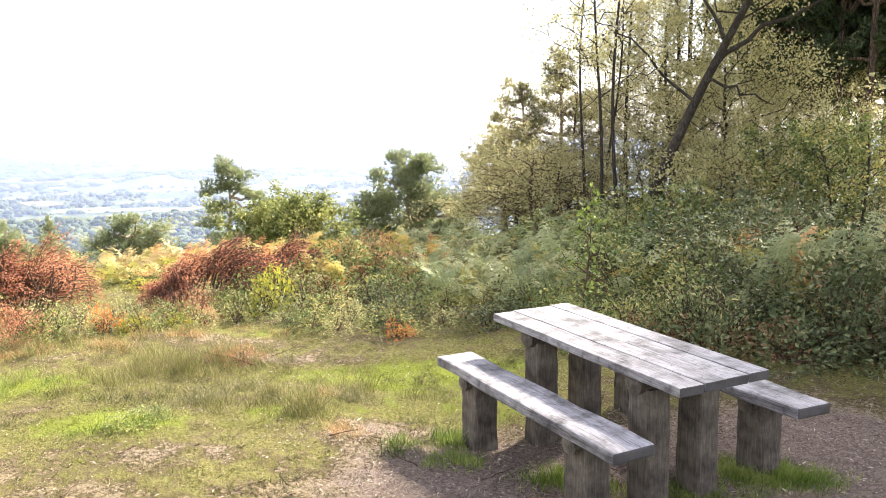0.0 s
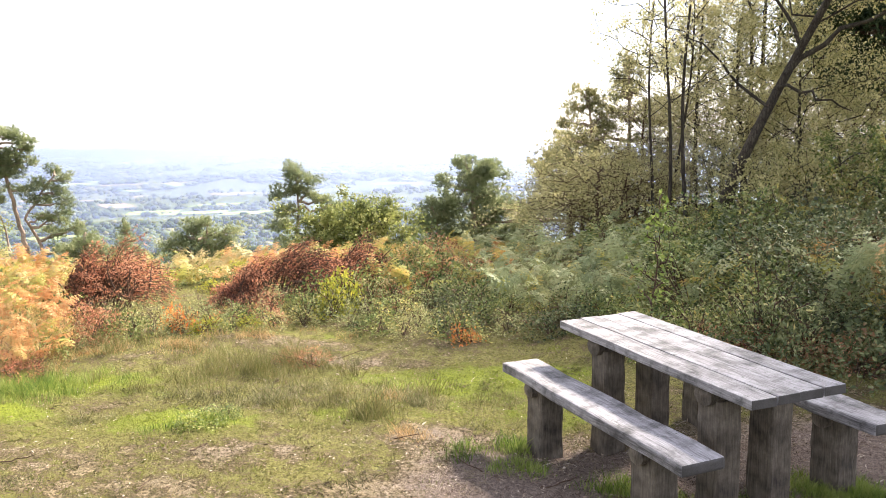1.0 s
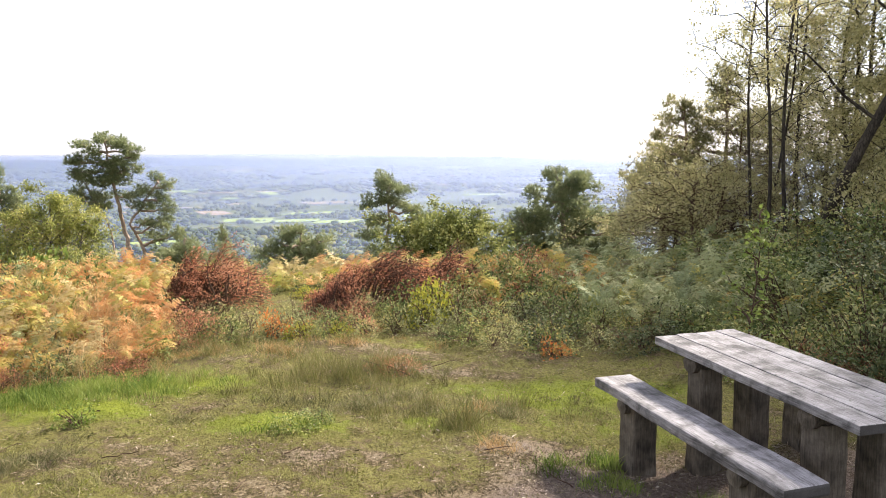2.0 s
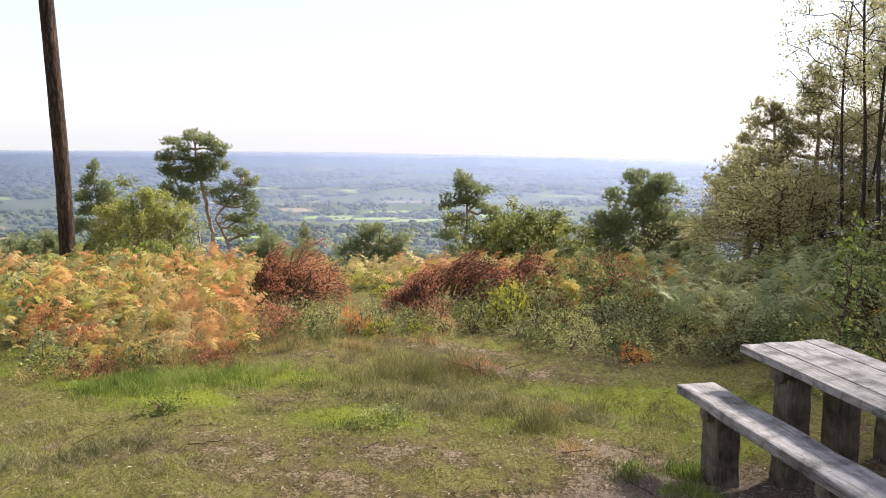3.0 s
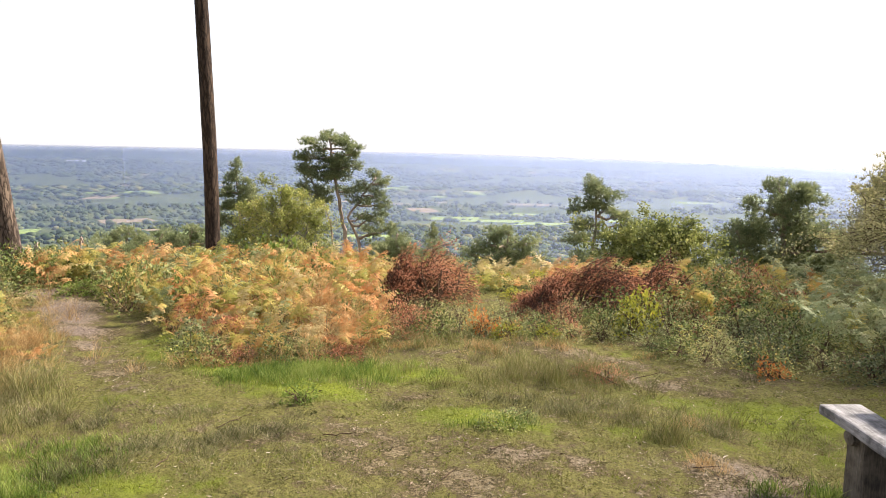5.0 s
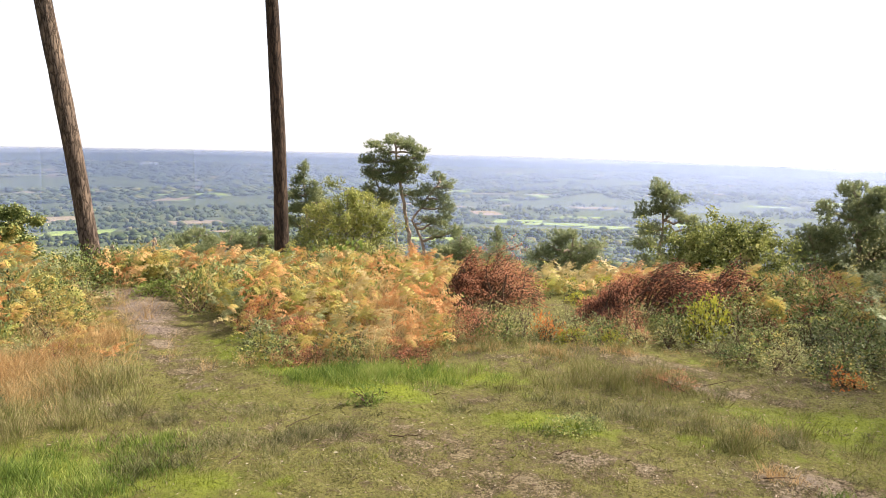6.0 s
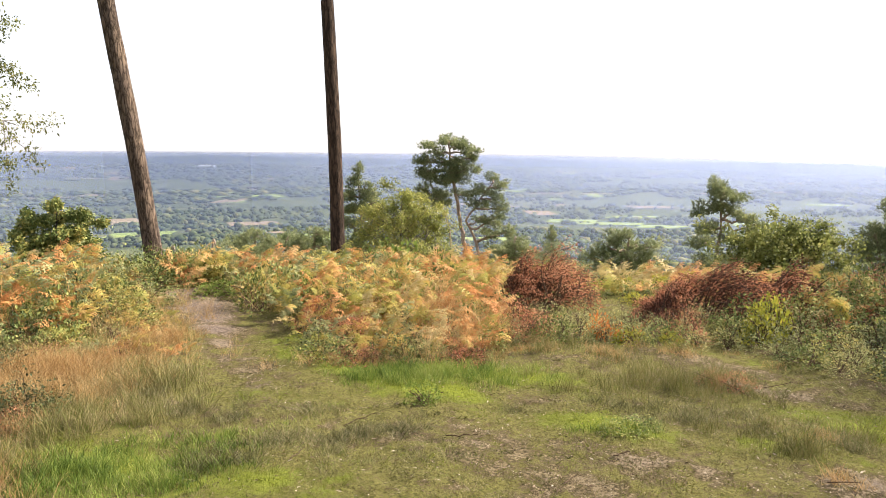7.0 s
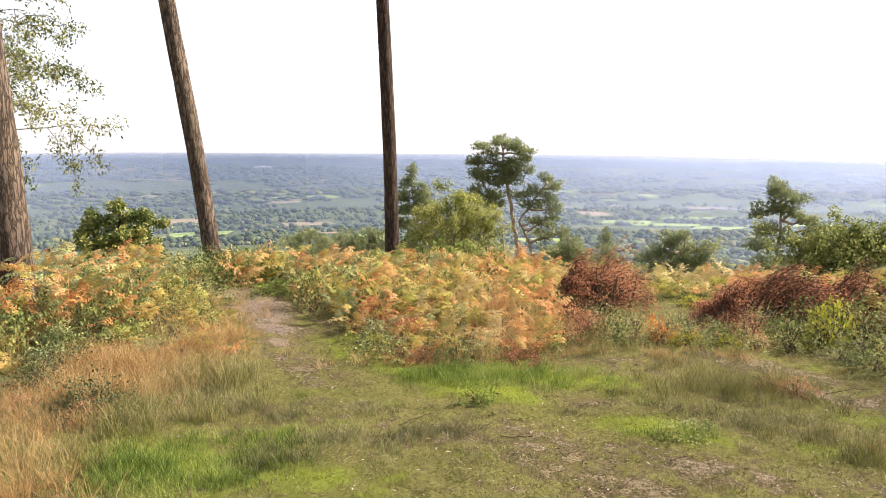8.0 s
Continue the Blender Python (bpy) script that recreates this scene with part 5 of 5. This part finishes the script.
for az, dist in ((39.6, 12.7), (38.6, 12.6), (51.4, 12.6), (50.3, 12.5), (52.2, 12.3), (49.4, 12.4), (48.4, 12.6), (47.2, 12.5), (46.0, 12.6), (44.9, 12.5), (43.5, 12.6), (53.4, 12.3)):
    bush("bramble" if az > 47.5 else "sage", *polar(az, dist), 0.8, 1.1)
bush("lime", *polar(36.0, 12.0), 1.3, 1.3)


broadleaf("leafy_sapling", "thin upright sapling with pale green leaves", -9.5, 7.75, 1.55, 450, ((0, 0, 0.02, 1, 0.012),), 12, 0.2, 0.055, 20, LIME, TWIG, first=0.25, spread=0.15, group="saplings in the bank", category="bush")


def brush_heap(az, d, w, h, seed):
    """A heap of cut, dead branches with withered reddish leaves."""
    r = np.random.default_rng(seed)
    x, y = polar(az, d)
    ob = thing("brush_heap", "heap of cut dead branches with withered red-brown leaves", "brush heap", (x, y, ground_z(x, y)), az, "brush heaps")
    wood, ps, ds = [], [], []
    dep = 0.55
    for k in range(330):
        u, w2 = r.uniform(-1, 1), r.uniform(-1, 1)
        hull = h * max(0.3, 1.02 - 0.75 * abs(u - 0.2) ** 1.9) * max(0.3, 1 - 0.7 * w2 * w2) * (1 + 0.14 * math.sin(7 * u + seed) + 0.1 * math.sin(5 * w2 + 2 * seed))
        if w2 < -0.2 and -0.15 < u < 0.5 and r.random() < 0.75:          # a hollow on the near side
            continue
        a = np.array([0.6 * u * w - 0.1, 0.5 * w2 * dep, r.uniform(0.0, 0.5) * hull])
        e = np.array([u * w * r.uniform(0.9, 1.12) + 0.08, w2 * dep, hull * (r.uniform(0.6, 1.04) if k % 6 else r.uniform(1.0, 1.16))])
        t = np.linspace(0, 1, 7)[:, None]
        br = a + (e - a) * t + np.array([0.0, 0.0, 1.0]) * (0.5 * h * t * (1 - t)) + np.array([0.10, -0.05, -0.06]) * t ** 3
        br[1:] += r.standard_normal((6, 3)) * 0.012
        wood.append(tube(br, np.linspace(0.007, 0.0018, 7), 3))
        n = 46
        s = r.uniform(1.8, 6.0, n)
        ps.append(np.stack([np.interp(s, np.arange(7), br[:, c]) for c in range(3)], -1) + r.standard_normal((n, 3)) * 0.022)
        ds.append(unit(unit(br[6] - br[3]) + (0, 0, -0.35) + r.standard_normal((n, 3)) * 0.55))
    p, q = np.concatenate(ps), np.concatenate(ds)
    ln = 0.026 * r.uniform(0.5, 1.5, len(p))
    part("branchwork", mesh("branches", join(wood), TWIG), ob)
    part("dead_leaves", mesh("dead_leaves", leaves(p, q, ball(r, len(p)), ln, ln * 0.42), BROWN, False), ob)
    for k in range(6):
        a = np.array([r.uniform(-0.7, 0.9) * w, -0.35, 0.15])
        e = a + np.array([r.uniform(-0.5, 0.45), r.uniform(-0.2, 0.1), r.uniform(0.15, 0.4)])
        part("bare_branch", mesh("bare_branch", tube(bent(r, a, e, 6, 0.07), np.linspace(0.012, 0.004, 6), 5), TWIG), ob, "bare cut branch")


brush_heap(26.4, 9.9, 0.64, 0.72, 400)
brush_heap(15.4, 9.9, 0.85, 0.7, 401)
brush_heap(10.6, 10.4, 0.4, 0.55, 402)


# ---- grass and litter ----
def turf():
    """Three kinds of short turf by how trodden the ground is: moss-green, green and yellowing, dry and matted."""
    r = np.random.default_rng(500)
    n, per = 26000, 12
    az, d = np.radians(r.uniform(-30, 66, n)), 3.2 + 6.2 * r.random(n) ** 1.25
    x, y = -np.sin(az) * d, np.cos(az) * d
    p2 = np.stack([x, y], -1)
    b = bare(x, y) - 0.75 * bare(x, y, MOSSY) + 0.2 * lumps(p2, 2.6, 12) + 0.2 * lumps(p2, 8.0, 13) + 0.12 * r.standard_normal(n)
    size = 0.45 + 2.0 * r.random(n) ** 4
    for name, label, mat, lo, hi, tall, flat, share in (
            ("moss_grass", "short bright green mossy grass", MOSS, -9, -0.2, 0.02, 0.6, 0.8), ("short_grass", "short yellowing turf over the clearing", GRASS, -0.2, 0.22, 0.026, 1.2, 0.6),
            ("dry_grass", "flattened dry straw-coloured grass on worn soil", DRY, 0.1, 0.62, 0.03, 3.0, 0.7)):
        keep = (b > lo) & (b < hi) & (r.random(n) < share)
        k = int(keep.sum()) * per
        spread = r.standard_normal((2, k)) * 0.018 * np.repeat(size[keep], per) ** 0.7
        px, py = np.repeat(x[keep], per) + spread[0], np.repeat(y[keep], per) + spread[1]
        p = np.stack([px, py, terrain(px, py) - 0.003], -1)
        h = tall * np.repeat(size[keep], per) * r.uniform(0.5, 1.4, k)
        d3 = unit(np.stack([r.standard_normal(k) * flat + spread[0] * 20, r.standard_normal(k) * flat + spread[1] * 20, np.ones(k)], -1))
        side = unit(np.cross(d3, r.standard_normal((k, 3)))) * 0.0018
        v = np.stack([p - side, p + side, p + d3 * h[:, None]], 1).reshape(-1, 3)
        tagged(new(name, mesh(name, (v, np.arange(3 * k).reshape(-1, 3)), mat, False)), label, "grass", kind="stuff")


def long_grass(name, label, mat, patches, seed, width=0.004, flat=0.3):
    """Patches: (azimuth, distance, half-width, half-depth, height, blades)."""
    r = np.random.default_rng(seed)
    ps, hs = [], []
    for az, d, w, dep, h, n in patches:
        x, y = polar(az, d)
        k = max(3, n // 45)
        cx, cy = r.standard_normal((2, k)) * 0.55
        pick = r.integers(0, k, n)
        u, t = (cx[pick] * w + r.standard_normal(n) * 0.05), (cy[pick] * dep + r.standard_normal(n) * 0.05)
        a = radians(az)
        px, py = x + u * math.cos(a) - t * math.sin(a), y + u * math.sin(a) + t * math.cos(a)
        ps.append(np.stack([px, py, terrain(px, py) - 0.01], -1))
        hs.append(h * (0.65 + 0.6 * r.random(k))[pick] * r.uniform(0.5, 1.15, n))
    p, h = np.concatenate(ps), np.concatenate(hs)
    n = len(p)
    d = unit(np.stack([r.standard_normal(n) * flat, r.standard_normal(n) * flat, np.ones(n)], -1))
    tagged(new(name, mesh(name, blades(p, d, h, np.full(n, width) * r.uniform(0.6, 1.3, n), 0.4, r), mat, False)), label, "grass", kind="stuff")


turf()
sprig_rng = np.random.default_rng(515)
SPRIGS = [(float(a), float(q), 0.07, 0.06, float(sprig_rng.uniform(0.03, 0.07)), int(sprig_rng.integers(30, 80))) for a, q in zip(sprig_rng.uniform(-6, 64, 150), sprig_rng.uniform(4.2, 7.2, 150))]
long_grass("wiry_grass", "dark wiry tufts flattened in the turf", TUFT, [*SPRIGS, (36.4, 5.75, 0.35, 0.2, 0.11, 900), (38.3, 5.75, 0.3, 0.2, 0.1, 700), (41.4, 6.3, 0.3, 0.15, 0.1, 600), (43, 5.5, 0.4, 0.25, 0.1, 800), (45.5, 5.6, 0.25, 0.2, 0.1, 500), (33.5, 5.2, 0.3, 0.15, 0.08, 400),
    (47, 6.3, 0.3, 0.12, 0.1, 450), (27.5, 6.3, 0.25, 0.15, 0.08, 300), (9, 6.0, 0.5, 0.25, 0.1, 700), (14, 6.2, 0.5, 0.25, 0.1, 800), (5, 5.9, 0.3, 0.2, 0.1, 400), (18, 6.25, 0.4, 0.2, 0.12, 700), (22.5, 6.5, 0.3, 0.2, 0.08, 300), (-1, 6.2, 0.5, 0.3, 0.07, 500), (11, 7.3, 0.8, 0.3, 0.1, 900), (49.5, 5.3, 0.4, 0.2, 0.13, 700), (57.5, 7.0, 0.8, 0.4, 0.2, 900), (61, 6.6, 0.6, 0.4, 0.16, 700), (54, 7.4, 0.5, 0.3, 0.22, 700), (50.5, 6.6, 0.35, 0.25, 0.16, 600)], 513, 0.003, 0.8)
long_grass("rush_grass", "patches of brownish green rushes and wiry grass", RUSH, [
    (16.5, 7.0, 0.85, 0.4, 0.22, 1400), (20.5, 6.9, 0.5, 0.35, 0.16, 600), (25, 8.0, 0.9, 0.45, 0.17, 1100), (13.0, 6.8, 0.5, 0.35, 0.13, 500), (12.5, 6.0, 0.6, 0.3, 0.12, 500), (5.5, 6.2, 0.12, 0.08, 0.16, 160), (8.5, 5.7, 0.15, 0.1, 0.16, 260),
    (9.5, 5.6, 0.1, 0.1, 0.17, 160), (51, 7.2, 0.4, 0.35, 0.24, 1100), (53.5, 6.6, 0.5, 0.3, 0.2, 900), (57, 6.4, 0.5, 0.35, 0.26, 900), (61, 5.9, 0.4, 0.3, 0.22, 500)], 510, 0.0034)
long_grass("lush_grass", "lush bright green grass tufts", LUSH, [
    (33.5, 7.05, 0.6, 0.2, 0.11, 3000), (36.8, 7.2, 0.4, 0.18, 0.11, 1600), (30.5, 7.25, 0.3, 0.2, 0.12, 900), (51.5, 5.7, 0.5, 0.3, 0.1, 1800), (57, 5.4, 0.6, 0.3, 0.12, 2400), (54, 5.1, 0.5, 0.25, 0.09, 1500), (61, 4.7, 0.5, 0.3, 0.12, 1300), (-0.9, 5.1, 0.1, 0.1, 0.11, 500), (-8.7, 4.5, 0.2, 0.1, 0.1, 800),
    (-20.6, 4.85, 0.16, 0.13, 0.07, 2600), (-22.9, 4.95, 0.24, 0.13, 0.065, 3400), (-17.5, 4.55, 0.2, 0.12, 0.06, 900), (-1.6, 4.75, 0.14, 0.1, 0.06, 800), (-15.5, 4.5, 0.2, 0.15, 0.08, 600), (20.6, 5.75, 0.2, 0.1, 0.09, 300), (3.0, 5.0, 0.12, 0.1, 0.09, 250)], 511)
long_grass("straw_grass", "tall bleached straw-coloured grass", STRAW, [
    (55.2, 8.0, 0.7, 0.4, 0.3, 3200), (58.5, 7.9, 0.6, 0.3, 0.28, 1700), (52.3, 8.9, 0.4, 0.3, 0.34, 1100), (63, 6.6, 0.5, 0.4, 0.22, 1000), (65, 5.9, 0.4, 0.4, 0.26, 900), (63.5, 5.3, 0.4, 0.3, 0.2, 900), (57, 7.2, 0.7, 0.4, 0.24, 1600), (60.5, 7.2, 0.4, 0.4, 0.28, 1500), (54.5, 7.3, 0.5, 0.25, 0.2, 900), (6.2, 5.3, 0.12, 0.1, 0.12, 200), (8.0, 6.0, 0.1, 0.1, 0.13, 120), (40, 7.6, 0.5, 0.12, 0.2, 300), (36, 7.5, 0.5, 0.12, 0.2, 300), (30.2, 8.4, 0.35, 0.5, 0.5, 1100), (31.5, 9.4, 0.5, 0.6, 0.62, 1100), (34.5, 9.2, 0.8, 0.7, 0.55, 900), (39, 10.2, 0.9, 0.7, 0.55, 800), (56, 9.8, 1.2, 0.6, 0.5, 1000), (62, 9.6, 1.0, 0.8, 0.5, 900), (27, 8.0, 0.6, 0.35, 0.14, 500), (22, 8.05, 0.9, 0.35, 0.12, 600), (16, 8.1, 0.7, 0.3, 0.1, 400), (31, 8.0, 0.3, 0.3, 0.16, 250)], 512, 0.0026, 0.5)


def litter():
    r = np.random.default_rng(520)
    n = 74000
    az, d = np.radians(r.uniform(-30, 64, n)), np.sqrt(r.uniform(3.2 ** 2, 12.0 ** 2, n))
    x, y = -np.sin(az) * d, np.cos(az) * d
    keep = r.random(n) < np.clip(0.12 + 1.3 * bare(x, y), 0.05, 1)
    x, y = x[keep], y[keep]
    n = len(x)
    p = np.stack([x, y, terrain(x, y) + 0.004], -1)
    a = r.uniform(0, 6.28, n)
    dd = unit(np.stack([np.cos(a), np.sin(a), r.uniform(-0.05, 0.25, n)], -1))
    ln = 0.01 + 0.04 * r.random(n) ** 2.5
    up = unit(r.standard_normal((n, 3)) * 0.3 + (0, 0, 1))
    tagged(new("leaf_litter", mesh("leaf_litter", leaves(p, dd, up, ln, r.uniform(0.003, 0.014, n), 0.3), CHIP, False)), "dry leaves, chips and twigs strewn over the soil", "litter", kind="stuff")


litter()


# fallen sticks in the turf
stick_rng = np.random.default_rng(530)
for az, dist, ln, way in ((31.5, 5.5, 0.22, 20), (13.5, 6.9, 0.7, 160), (11.0, 7.2, 0.5, 25), (38.5, 6.0, 0.3, 70), (20.5, 5.3, 0.12, 50), (2.5, 4.75, 0.25, 140), (-4.0, 4.5, 0.2, 30), (43.0, 5.3, 0.2, 100), (6.5, 5.2, 0.18, 10), (24.0, 4.9, 0.14, 80)):
    x, y = polar(az, dist)
    stick = tagged(new("fallen_stick", mesh("fallen_stick", tube(bent(stick_rng, (-ln / 2, 0, 0.008), (ln / 2, 0, 0.008 + 0.12 * ln), 6, 0.05), np.linspace(0.0045, 0.002, 6), 5), TWIG)), "thin dead stick lying in the turf", "stick", "fallen sticks")
    stick.matrix_basis = pose(x, y, ground_z(x, y), 0, 0, way)
